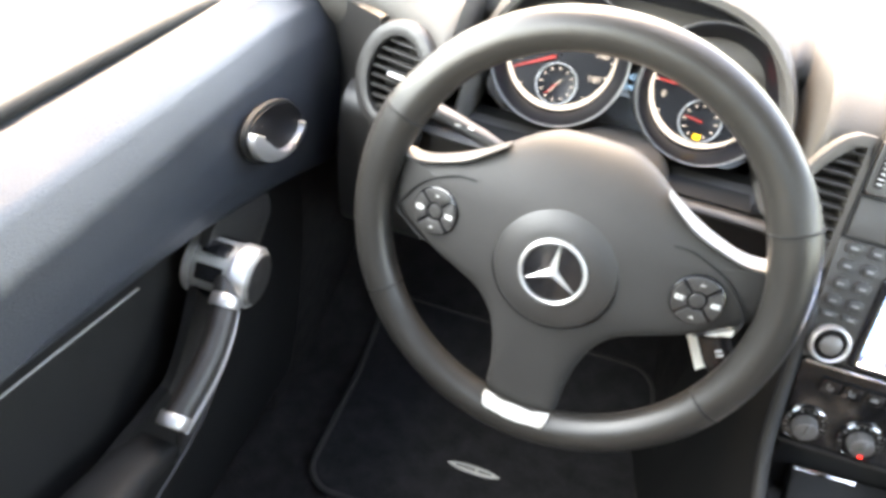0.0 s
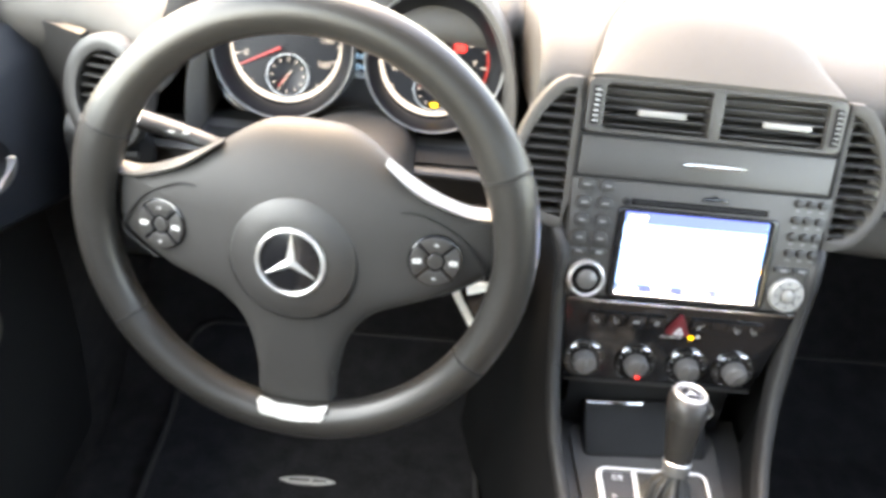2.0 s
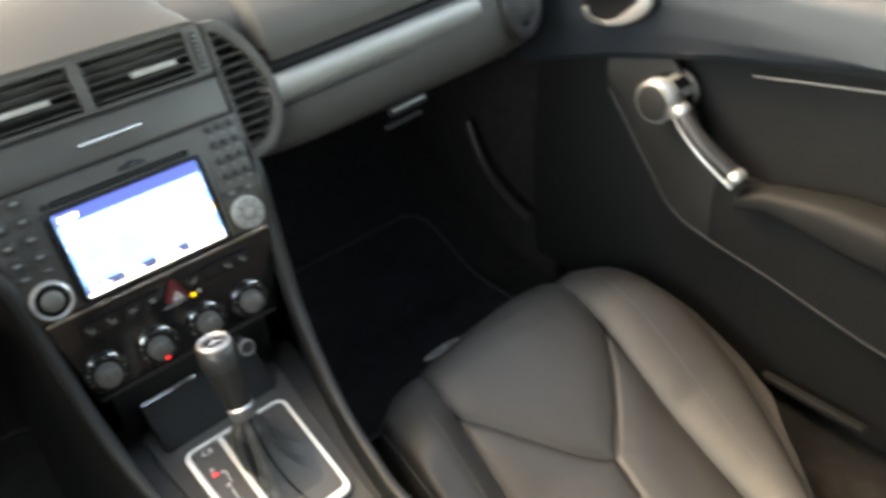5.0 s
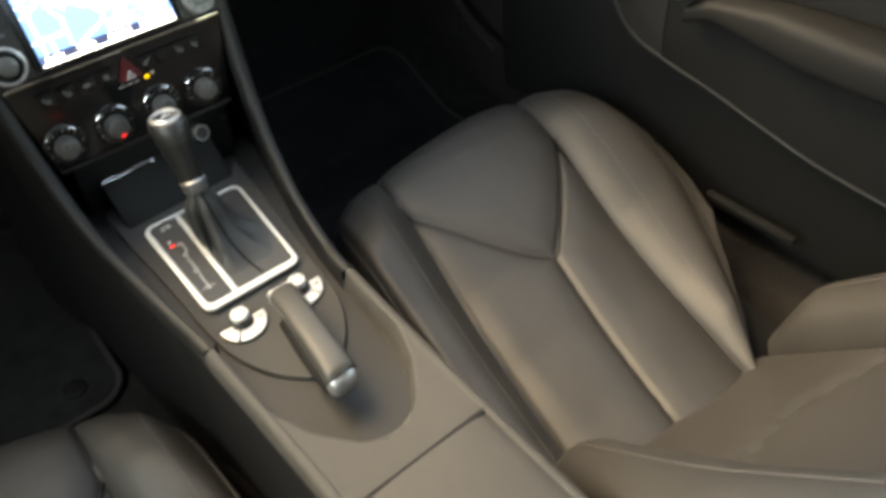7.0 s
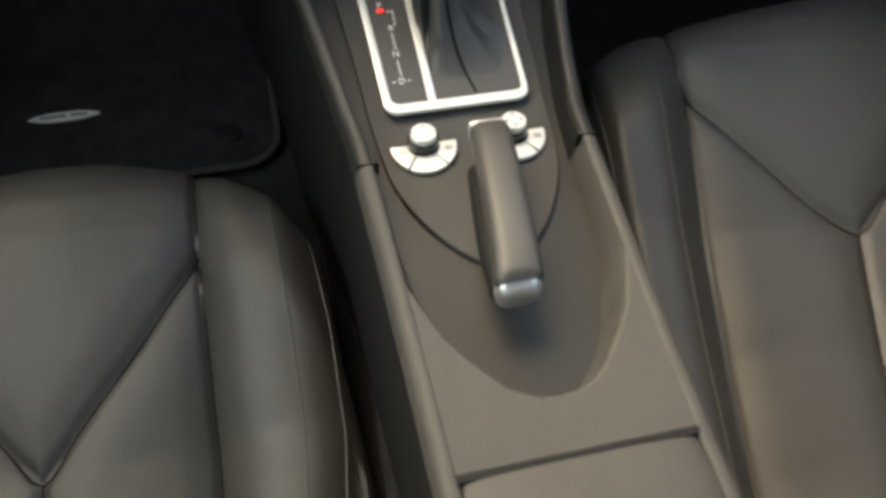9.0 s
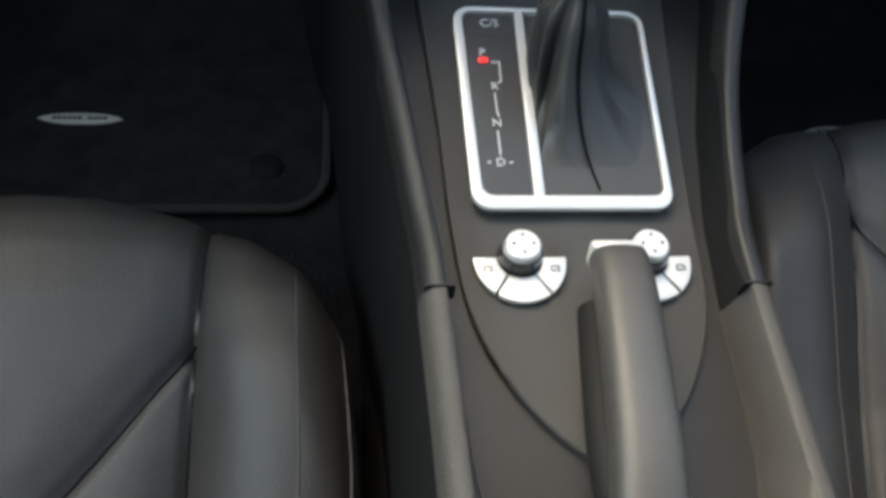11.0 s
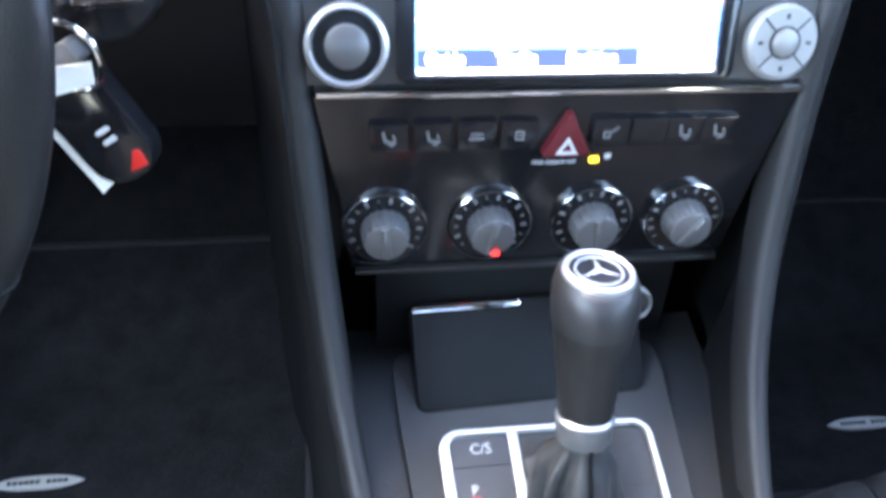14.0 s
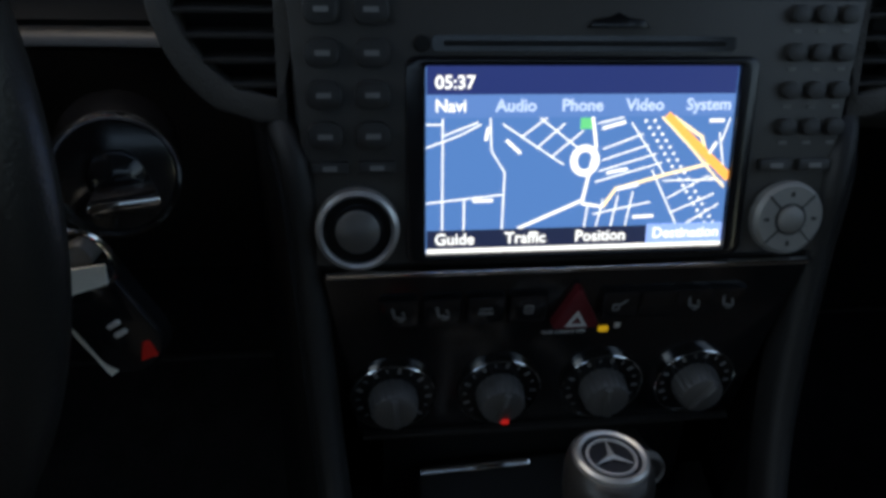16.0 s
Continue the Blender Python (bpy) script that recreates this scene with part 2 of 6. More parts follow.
PANEL = material("anthracite_panel_lacquer", (0.053, 0.050, 0.046), 0.40, metal=0.25, bump=(("noise", 1400, 0.00004),), vary=0.08, vary_scale=25, rough_vary=0.05)
KNOB = material("satin_grey_knob", (0.13, 0.126, 0.12), 0.38, metal=0.4, bump=(("noise", 1500, 0.00004),), vary=0.1, rough_vary=0.05)
GLOSS = material("gloss_black_plastic", (0.008, 0.008, 0.009), 0.16, vary=0.2, vary_scale=20, rough_vary=0.05)
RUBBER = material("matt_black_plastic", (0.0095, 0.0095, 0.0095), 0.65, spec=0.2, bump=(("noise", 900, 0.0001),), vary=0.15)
CARPET = material("black_carpet", (0.030, 0.028, 0.028), 0.95, bump=(("noise", 1100, 0.0016), ("noise", 260, 0.002)), vary=0.35, vary_scale=40, spec=0.1)
MAT_PILE = material("velour_mat", (0.028, 0.027, 0.028), 0.95, bump=(("noise", 1500, 0.0014), ("noise", 300, 0.0012)), vary=0.4, vary_scale=30, spec=0.1)
BINDING = material("mat_binding", (0.034, 0.032, 0.031), 0.8, bump=(("noise", 1800, 0.0006),), vary=0.2)
SILVER = material("satin_silver_trim", (0.55, 0.54, 0.52), 0.36, metal=0.8, bump=(("noise", 1500, 0.00003),), vary=0.06, rough_vary=0.07)
SILVER_PAINT = material("silver_painted_plastic", (0.60, 0.59, 0.56), 0.38, metal=0.35, vary=0.05, rough_vary=0.05)
TRIM_BAR = material("brushed_trim_bar", (0.24, 0.235, 0.22), 0.50, metal=0.35, bump=(("noise", 1500, 0.00003),), vary=0.06, rough_vary=0.06)
CHROME = material("chrome", (0.80, 0.79, 0.77), 0.10, metal=1.0, vary=0.04, rough_vary=0.05)
STITCH = material("grey_thread", (0.075, 0.07, 0.066), 0.8, bump=(("noise", 2500, 0.0003),), vary=0.2)
DIAL = material("dial_black", (0.006, 0.006, 0.007), 0.35, spec=0.25, vary=0.15)
DIAL_WHITE = glowing("dial_scale_white", (0.92, 0.94, 1.0), 0.7)
DIAL_SILVER = material("dial_ring_silver", (0.42, 0.42, 0.41), 0.35, metal=0.5, vary=0.05)
NEEDLE = glowing("needle_red", (0.9, 0.045, 0.03), 0.45)
PRINT = material("white_print", (0.55, 0.55, 0.53), 0.6, vary=0.08)
PRINT_DIM = material("dim_grey_print", (0.17, 0.17, 0.165), 0.6, vary=0.1)
PRINT_DARK = material("dark_print", (0.03, 0.03, 0.03), 0.6, vary=0.1)
RED_LAMP = glowing("red_lamp", (1.0, 0.03, 0.03), 2.0)
AMBER_LAMP = glowing("amber_lamp", (1.0, 0.62, 0.03), 2.2)
RED_PLASTIC = material("red_plastic", (0.55, 0.015, 0.010), 0.35, vary=0.1, rough_vary=0.05)
HAZARD_RED = material("dark_red_switch", (0.10, 0.010, 0.014), 0.35, vary=0.1, rough_vary=0.05)
BADGE = material("pale_badge", (0.60, 0.58, 0.52), 0.45, vary=0.08, rough_vary=0.05)
PAPER = material("white_paper_tag", (0.72, 0.70, 0.62), 0.7, vary=0.08)
BLUE_LCD = glowing("blue_display_text", (0.25, 0.55, 1.0), 0.7)
HEADLINER = material("dark_headliner", (0.030, 0.030, 0.030), 0.95, bump=(("noise", 700, 0.0006),), vary=0.1)
GROUND_MAT = material("light_concrete", (0.42, 0.41, 0.39), 0.8, bump=(("noise", 30, 0.004), ("noise", 4, 0.01)), vary=0.15, vary_scale=0.8)
PAINT = material("black_car_paint", (0.015, 0.015, 0.017), 0.25, coat=0.6, vary=0.1, rough_vary=0.04)


# ---- the ground outside and the cabin shell ----
gbm = bmesh.new()
bmesh.ops.create_grid(gbm, x_segments=8, y_segments=8, size=400)
gbm.transform(Matrix.Translation((0, 0, -0.32)))
solid("ground", gbm, GROUND_MAT, "pale concrete ground outside the car", "ground", "structure")


def floor_z(y):
    return interp(y, [-1.0, 0.42, 0.62, 0.86], [0.055, 0.055, 0.15, 0.36])


solid("floor", sheet(lambda u, v: (lerp(-0.74, 0.74, u), lerp(-1.05, 0.86, v), floor_z(lerp(-1.05, 0.86, v))), 4, 48, 0.03), CARPET,
      "black carpeted car floor rising to the toe board", "floor", "structure")
solid("wall_front", box(1.5, 0.03, 0.62, 0.0, pose(0, 0.88, 0.50)), CARPET, "black carpeted bulkhead under the dashboard", "bulkhead", "structure")
# the unseen rear wall is raised to cut light from behind the seats
solid("wall_rear", box(1.5, 0.03, 1.02, 0.0, pose(0, -1.06, 0.50)), CARPET, "unseen dark carpeted wall behind the seats, raised to block light", "bulkhead", "structure")
for side, nm in ((-1, "wall_driver_side"), (1, "wall_passenger_side")):
    solid(nm, box(0.03, 2.0, 0.50, 0.0, pose(side * 0.755, -0.06, 0.13)), CARPET, "dark sill beside the carpeted floor", "sill", "structure")


def tunnel_ring(y):
    w, h = interp(y, [-0.9, 0.1, 0.5, 0.85], [0.085, 0.085, 0.12, 0.16]), interp(y, [-0.9, 0.0, 0.85], [0.27, 0.27, 0.40])
    pts = spline([(-w - 0.03, 0.05), (-w - 0.012, 0.5 * h), (-w + 0.01, 0.85 * h), (-0.5 * w, h), (0.5 * w, h), (w - 0.01, 0.85 * h), (w + 0.012, 0.5 * h), (w + 0.03, 0.05)], 4)
    return [(p[0], y, p[1]) for p in pts]


solid("transmission_tunnel", loft([tunnel_ring(-0.92 + 0.1 * i) for i in range(19)]), CARPET, "black carpeted transmission tunnel between the footwells", "tunnel", "structure")

for side, nm in ((-1, "kick_wall_driver_side"), (1, "kick_wall_passenger_side")):
    solid(nm, box(0.03, 0.58, 0.74, 0.0, pose(side * 0.715, 0.60, 0.41)), CARPET, "black carpeted kick panel of the footwell", "kick panel", "structure")
# pillars, and an unseen roof added to close the cabin and block sky


def roof_f(u, v):
    x = lerp(-1, 1, u)
    y = lerp(0.05, -1.05, v)
    return (x * 0.60, y, 1.20 - 0.05 * x * x - 0.10 * (v - 0.4) ** 2)


solid("ceiling", sheet(roof_f, 16, 12, 0.03), HEADLINER, "unseen dark roof lining added to close and shade the cabin", "roof", "structure")
for side, nm in ((-1, "pillar_driver_side"), (1, "pillar_passenger_side")):
    solid(nm, tube(spline([(side * 0.74, 0.82, 0.73), (side * 0.66, 0.44, 0.98), (side * 0.57, 0.05, 1.17)], 6), 0.035, 12, 0.7), PLASTIC,
          "dark windscreen pillar trim", "pillar", "structure")
    solid(nm.replace("pillar", "rear_pillar"), tube(spline([(side * 0.70, -0.95, 0.70), (side * 0.63, -0.75, 1.0), (side * 0.56, -0.60, 1.16)], 6), 0.05, 12, 0.7), PLASTIC,
          "dark rear roof pillar trim", "pillar", "structure")
# wing mirror outside the driver's window
mir = thing("wing_mirror", "black wing mirror outside the driver's window", "mirror", at=(-0.95, 0.38, 0.74))
mr = [[(-0.92 + 0.115 * c * (1 - 0.1 * k), 0.36 + d, 0.80 + 0.065 * s * r) for c, s in ((math.cos(a), math.sin(a)) for a in np.linspace(0, 2 * math.pi, 28, endpoint=False))]
      for k, (d, r) in enumerate(((0.0, 1.0), (0.02, 1.05), (0.06, 0.95), (0.10, 0.7), (0.125, 0.35)))]
part("housing", loft(mr), PAINT, mir)
part("mirror_glass", loft([[(-0.92 + 0.10 * math.cos(a), y, 0.80 + 0.053 * math.sin(a)) for a in np.linspace(0, 2 * math.pi, 28, endpoint=False)] for y in (0.359, 0.355)]), CHROME, mir, "silvered mirror glass")
part("arm", tube([(-0.73, 0.46, 0.755), (-0.80, 0.44, 0.765), (-0.87, 0.41, 0.78)], [0.03, 0.022, 0.024], 12, 0.6), PAINT, mir)

# ---- dashboard ----
dash = thing("dashboard", "dark grey soft-grained dashboard with silver trim and round vents", "dashboard", at=(0, 0.5, 0.4))
HOODX = -0.3425
DP = spline([(0.266, 0.664), (0.267, 0.688), (0.283, 0.714), (0.33, 0.738), (0.42, 0.754), (0.60, 0.772), (0.97, 0.782)], 5)


def dash_point(u, v):
    x = lerp(-0.70, 0.70, u)
    p = DP[round(v * (len(DP) - 1))]
    back = 0.15 * smooth01(0.179, 0.167, abs(x - HOODX)) * (1 - v)
    back += 0.036 * smooth01(0.192, 0.180, abs(x)) * (1 - v) ** 2
    ends = 0.085 * smooth01(0.50, 0.62, abs(x)) * (1 - v)
    return (x, p[0] + back + ends, p[1] + 0.012 * smooth01(0.15, 0.5, x) * (1 - v) ** 2)


part("dash_top", sheet(dash_point, 280, len(DP) - 1, 0.012), DASH, dash, "pale-lit grained soft dash top")

# lower dash: glove box on the passenger's side, knee panel on the driver's
GP = spline([(0.272, 0.640), (0.258, 0.622), (0.252, 0.600), (0.254, 0.578), (0.264, 0.560), (0.29, 0.547), (0.38, 0.540), (0.86, 0.53)], 4)
glove = part("glovebox", sheet(lambda u, v: (lerp(0.155, 0.590, u), GP[round(v * (len(GP) - 1))][0] + 0.012 * (2 * u - 1) ** 4, GP[round(v * (len(GP) - 1))][1] + 0.022 * u * smooth01(0.7, 0.2, v) + 0.008 * u), 24, len(GP) - 1, 0.01), DASH, dash,
             "grained lid of the closed glove box")
gm = frame_m((0.352, 0.2535, 0.561), (1, 0, 0.05), (0, 0.15, 1))
part("latch", prism(rrect(0.058, 0.012, 0.004), 0.004, 0.0015, gm), RUBBER, glove)
part("latch_lip", box(0.056, 0.006, 0.006, 0.002, gm @ pose(-0.010, -0.016, 0.001)), RUBBER, glove)
part("latch_strip", prism(rrect(0.050, 0.0032, 0.0014), 0.002, 0.0008, gm @ pose(0, 0.002, 0.004)), TRIM_BAR, glove, "thin silver strip on the latch")
part("gap_strip", sheet(lambda u, v: (lerp(0.16, 0.53, u), 0.272, lerp(0.636, 0.676, v) + 0.012 * u), 12, 2, 0.01), GLOSS, dash, "black shadow gap")
tr = []
for i in range(25):
    u = i / 24
    x, z = lerp(0.174, 0.478, u), lerp(0.6350, 0.6465, u)
    hw = 0.0145 * (1 - 0.25 * smooth01(0.97, 1.0, u))
    tr.append([(x, 0.262 - 0.012 * math.copysign(abs(math.cos(a)) ** 0.6, math.cos(a)), z + hw * math.sin(a)) for a in np.linspace(-math.pi / 2, 1.5 * math.pi, 16, endpoint=False)])
part("trim_joint", tube([(lerp(0.174, 0.500, i / 12), 0.2535 + 0.002 * (i / 12), lerp(0.6165, 0.6290, i / 12)) for i in range(13)], 0.0013, 8), RUBBER, dash)
part("trim_strip", loft(tr), TRIM_BAR, dash, "long satin silver trim bar", 60)
KP = spline([(0.34, 0.612), (0.318, 0.60), (0.312, 0.57), (0.325, 0.48), (0.36, 0.41), (0.45, 0.39), (0.86, 0.38)], 4)
part("knee_panel", sheet(lambda u, v: (lerp(-0.635, -0.135, u), KP[round(v * (len(KP) - 1))][0], KP[round(v * (len(KP) - 1))][1]), 20, len(KP) - 1, 0.008), PLASTIC, dash, "dark knee panel under the instruments")
part("lower_lip", tube(spline([(-0.60, 0.305, 0.60), (-0.45, 0.30, 0.597), (-0.34, 0.30, 0.594), (-0.24, 0.295, 0.597), (-0.16, 0.285, 0.60)], 6), 0.010, 10, 0.5), PLASTIC, dash)
for s in (-1, 1):
    part("end_panel", sheet(lambda u, v: (s * lerp(0.60, 0.690, u), lerp(0.310, 0.36, u) + 0.03 * (1 - v), lerp(0.52, 0.70, v)), 8, 8, 0.01), PLASTIC, dash)

# instrument binnacle
gauge_up = Vector((0, 0.40, 0.916))


def arch(y, half, zb, zt, n=40):
    pts = []
    for i in range(n + 1):
        a = math.pi * i / n
        c, s = math.cos(a), math.sin(a)
        e = 0.62
        pts.append((HOODX + half * math.copysign(abs(c) ** e, c), y, zb + (zt - zb) * abs(s) ** e))
    return pts


hood_rows = [arch(0.56, 0.150, 0.62, 0.755), arch(0.44, 0.160, 0.612, 0.778), arch(0.35, 0.166, 0.607, 0.783), arch(0.325, 0.166, 0.605, 0.780), arch(0.318, 0.163, 0.605, 0.775),
             arch(0.325, 0.158, 0.607, 0.768), arch(0.36, 0.152, 0.610, 0.760), arch(0.44, 0.146, 0.615, 0.752)]
for k in range(2, 7):
    hood_rows[k] = [(x, y + 0.10 * ((z - 0.605) / 0.178) ** 2 - 0.02, z) for x, y, z in hood_rows[k]]
part("instrument_hood", loft(hood_rows, cap=False, close=False), DASH, dash, "arched grained hood over the instruments")
gp = frame_m((HOODX, 0.392, 0.683), (1, 0, 0), gauge_up)
part("instrument_panel", prism(rrect(0.315, 0.165, 0.06, 8), 0.004, 0, gp @ pose(0, 0, -0.006)), GLOSS, dash, "black instrument panel face")
part("instrument_floor", sheet(lambda u, v: (lerp(HOODX - 0.15, HOODX + 0.15, u), lerp(0.30, 0.362, v), lerp(0.604, 0.612, v)), 10, 4, 0.006), RUBBER, dash)


def gauge(gx, low, numbers, needle_angle, sub_angles, full):
    m = frame_m((gx, 0.380, 0.682), (1, 0, 0), gauge_up)
    g = part("gauge", lathe([(0.001, 0.0), (0.060, 0.0), (0.060, -0.004), (0.001, -0.004)], 56, m @ pose(0, 0, 0.0015)), DIAL, dash, "round black dial with a white scale and red needle")
    part("bezel", lathe([(0.0595, 0.0), (0.0600, 0.010), (0.0700, 0.026), (0.0712, 0.0268), (0.0722, 0.024), (0.0722, -0.004), (0.0595, -0.004)], 64, m @ pose(0, -0.003, 0)), KNOB, g, "slim grey bezel")
    part("cup", lathe([(0.0592, 0.001), (0.0596, 0.010), (0.0698, 0.0260), (0.0690, 0.0264), (0.058, 0.010), (0.0580, 0.001)], 64, m @ pose(0, -0.003, 0)), DIAL, g, "dark conical surround")
    a0, a1 = low
    n = 50
    outer, inner = [], []
    for i in range(n):
        a, t = radians(lerp(a0, a1, i / (n - 1))), i / (n - 1)
        wid = 0.0012 + 0.0048 * math.sin(math.pi * t) ** 0.8
        outer.append((0.0575 * math.cos(a), 0.0575 * math.sin(a)))
        inner.append(((0.0575 - wid) * math.cos(a), (0.0575 - wid) * math.sin(a)))
    part("scale_band", prism(outer + inner[::-1], 0.0006, 0, m @ pose(0, 0, 0.0017)), DIAL_WHITE, g, "white crescent scale band")
    bars = []
    lo_a, hi_a, count = numbers[0]
    for i in range(count):
        a = lerp(lo_a, hi_a, i / (count - 1))
        ln = 0.007 if i % 2 == 0 else 0.004
        bars.append(box(ln, 0.0011, 0.0006, 0, m @ pose(0, 0, 0.002, 0, 0, a) @ pose(0.0560 - ln / 2, 0, 0)))
    part("scale_print", merge(*bars), DIAL_WHITE, g, "white scale marks")
    for a, s in numbers[1]:
        part("figure", words(s, 0.0092, m @ pose(0.0425 * math.cos(radians(a)), 0.0425 * math.sin(radians(a)), 0.002)), DIAL_WHITE, g)
    part("needle", prism([(0.006, -0.0016), (0.052, -0.0006), (0.052, 0.0006), (0.006, 0.0016)], 0.0015, 0, m @ pose(0, 0, 0.006, 0, 0, needle_angle)), NEEDLE, g, "red needle")
    sm = m @ pose(0.003, -0.030, 0.0022)
    part("sub_dial", lathe([(0.001, 0), (0.0205, 0), (0.0225, 0.0012), (0.0235, 0), (0.0235, -0.001), (0.001, -0.001)], 40, sm), DIAL, g)
    part("sub_ring", lathe([(0.0208, 0.0008), (0.0212, 0.0014), (0.0222, 0.0014), (0.0226, 0.0004), (0.0208, 0.0002)], 40, sm), DIAL_SILVER, g, "pale ring of the small dial")
    part("sub_scale", merge(*[box(0.003, 0.0012, 0.0004, 0, sm @ pose(0, 0, 0.0008, 0, 0, 30 * i) @ pose(0.0165, 0, 0)) for i in range(12)]), DIAL_WHITE, g)
    for a, ln, mt in sub_angles:
        part("sub_needle", prism([(-0.002, -0.0008), (ln, -0.0004), (ln, 0.0004), (-0.002, 0.0008)], 0.0006, 0, sm @ pose(0, 0, 0.0016, 0, 0, a)), mt, g)
    return g


gauge(-0.4190, (176, 372), ((228, -48, 17), ((195, "0"), (168, "20"), (12, "140"), (-22, "160"))), 207, ((240, 0.011, DIAL_WHITE), (52, 0.007, DIAL_WHITE), (232, 0.016, NEEDLE)), False)
gr = gauge(-0.2650, (165, 322), ((215, -40, 15), ((196, "0"), (165, "1"), (132, "2"), (103, "3"), (80, "4"), (55, "5"), (28, "6"), (0, "7"))), 178, ((172, 0.017, NEEDLE),), True)
grm = frame_m((-0.2650, 0.380, 0.682), (1, 0, 0), gauge_up)
part("red_zone", prism([(r * math.cos(radians(a)), r * math.sin(radians(a))) for r, a in [(0.0575, k) for k in range(-18, 16, 3)] + [(0.0555, k) for k in range(15, -20, -3)]], 0.0005, 0, grm @ pose(0, 0, 0.0018)), NEEDLE, gr)
part("warning_lamp", prism(rrect(0.012, 0.010, 0.002), 0.0006, 0, grm @ pose(0.026, 0.016, 0.0021)), RED_LAMP, gr, "lit red belt warning lamp")
part("reserve_lamp", prism(rrect(0.007, 0.005, 0.001), 0.0005, 0, grm @ pose(0.004, -0.046, 0.0042)), AMBER_LAMP, gr, "lit amber reserve lamp")
disp = part("display", prism(rrect(0.034, 0.040, 0.003), 0.003, 0.0005, gp @ pose(0, -0.012, -0.002)), GLOSS, dash, "small dark display between the dials")
part("readout", merge(words("+04°F", 0.0095, gp @ pose(0.002, -0.020, 0.0014)), box(0.006, 0.006, 0.0004, 0, gp @ pose(-0.0125, -0.009, 0.0014)), words("IND", 0.0095, gp @ pose(0.001, -0.009, 0.0014)),
                      box(0.006, 0.006, 0.0004, 0, gp @ pose(0.0135, -0.009, 0.0014))), BLUE_LCD, disp, "pale blue figures")


# round side vents
def side_vent(m, rx, ry):
    v = part("side_vent", ring_prism(ell(rx + 0.015, ry + 0.016, 48), ell(rx, ry, 48), 0.016, m @ pose(0, 0, -0.004), 0.006), PLASTIC, dash, "oval air vent with horizontal slats")
    part("well", prism(ell(rx + 0.001, ry + 0.001, 40), 0.004, 0, m @ pose(0, 0, -0.03)), RUBBER, v)
    part("well_side", ring_prism(ell(rx + 0.003, ry + 0.003, 40), ell(rx, ry, 40), 0.036, m @ pose(0, 0, -0.030)), RUBBER, v)
    for i in range(8):
        h = lerp(-ry * 0.84, ry * 0.84, i / 7)
        w = rx * math.sqrt(max(0.05, 1 - (h / ry) ** 2)) * 2 - 0.002
        part("slat", box(w, 0.0022, 0.0065, 0.0007, m @ pose(0, h, 0.002, 10, 0, 0)), PLASTIC, v)
    part("tab", box(0.022, 0.004, 0.006, 0.001, m @ pose(0.004, 0.002, 0.008)), SILVER, v, "small silver slider")


side_vent(frame_m((-0.566, 0.278, 0.658), (1, -0.22, 0), (0, 0.25, 1)), 0.028, 0.040)
side_vent(frame_m((0.557, 0.268, 0.640), (1, 0.22, 0), (0, 0.25, 1)), 0.030, 0.042)

# ---- centre stack ----
LEAN = radians(20)
STACK = frame_m((0, 0.205, 0.532), (1, 0, 0), (0, math.sin(LEAN), math.cos(LEAN)))


def face(x, v, n=0.0, rz=0.0):
    """A pose on the sloping face of the stack: x across, v up the face, n out of it."""
    return STACK @ pose(x, v, n, 0, 0, rz)


stack = thing("centre_stack", "anthracite centre stack with twin air vents and lidded bin", "centre stack", at=(0, 0.25, 0.38))
part("body", prism([(-0.121, -0.010), (0.121, -0.010), (0.124, 0.02), (0.128, 0.10), (0.128, 0.1525), (-0.128, 0.1525), (-0.128, 0.10), (-0.124, 0.02)], 0.06, 0.002, face(0, 0, -0.0655)), PLASTIC, stack)
part("vent_duct", prism([(-0.128, 0.153), (0.128, 0.153), (0.128, 0.205), (-0.128, 0.205)], 0.03, 0.002, face(0, 0, -0.0655)), RUBBER, stack)
# padded dome over the vents
def dome_w(t):
    """Half width of the dome, t of the way back."""
    return 0.1205 * max(0.0, 1 - t ** 1.2) ** 0.6 + 0.0005


dome = []
for i in range(22):
    t = i / 21
    w = dome_w(t)
    y = 0.276 + 0.23 * t
    ztop = 0.728 + 0.050 * math.sin(min(1.0, t * 2.3) * math.pi / 2) - 0.012 * t
    ring = []
    for k in range(25):
        a = math.pi * k / 24
        base = lerp(0.7225, 0.70, smooth01(0.0, 0.16, t))
        ring.append((w * math.cos(a), y, base + (ztop - base) * math.sin(a) ** 0.28))
    dome.append(ring)
part("dome", loft(dome), DASH, stack, "rounded padded cover over the vents", 50)
# shadow joint where the dome meets the dash
for s in (-1, 1):
    line = []
    for i in range(21):
        t = i / 20
        w, y = dome_w(t), 0.276 + 0.23 * t
        ztop = 0.728 + 0.050 * math.sin(min(1.0, t * 2.3) * math.pi / 2) - 0.012 * t
        zd = interp(y, [p[0] for p in DP], [p[1] for p in DP])
        sn = max(0.0, min(1.0, (zd - 0.70) / max(0.004, ztop - 0.70))) ** (1 / 0.28)
        line.append((s * (w * math.sqrt(max(0.0, 1 - sn * sn)) + 0.0006), y, zd + 0.0004))
    part("dome_joint", tube(line, 0.0022, 8), RUBBER, stack)
# dark joints between the tiers of the stack
for v in (0.1515, 0.1120):
    part("tier_joint", box(0.250, 0.0026, 0.004, 0, face(0, v, -0.0012)), RUBBER, stack)
for s in (-1, 1):
    part("tier_joint", box(0.0018, 0.090, 0.004, 0, face(s * 0.1256, 0.157, -0.0012)), RUBBER, stack)
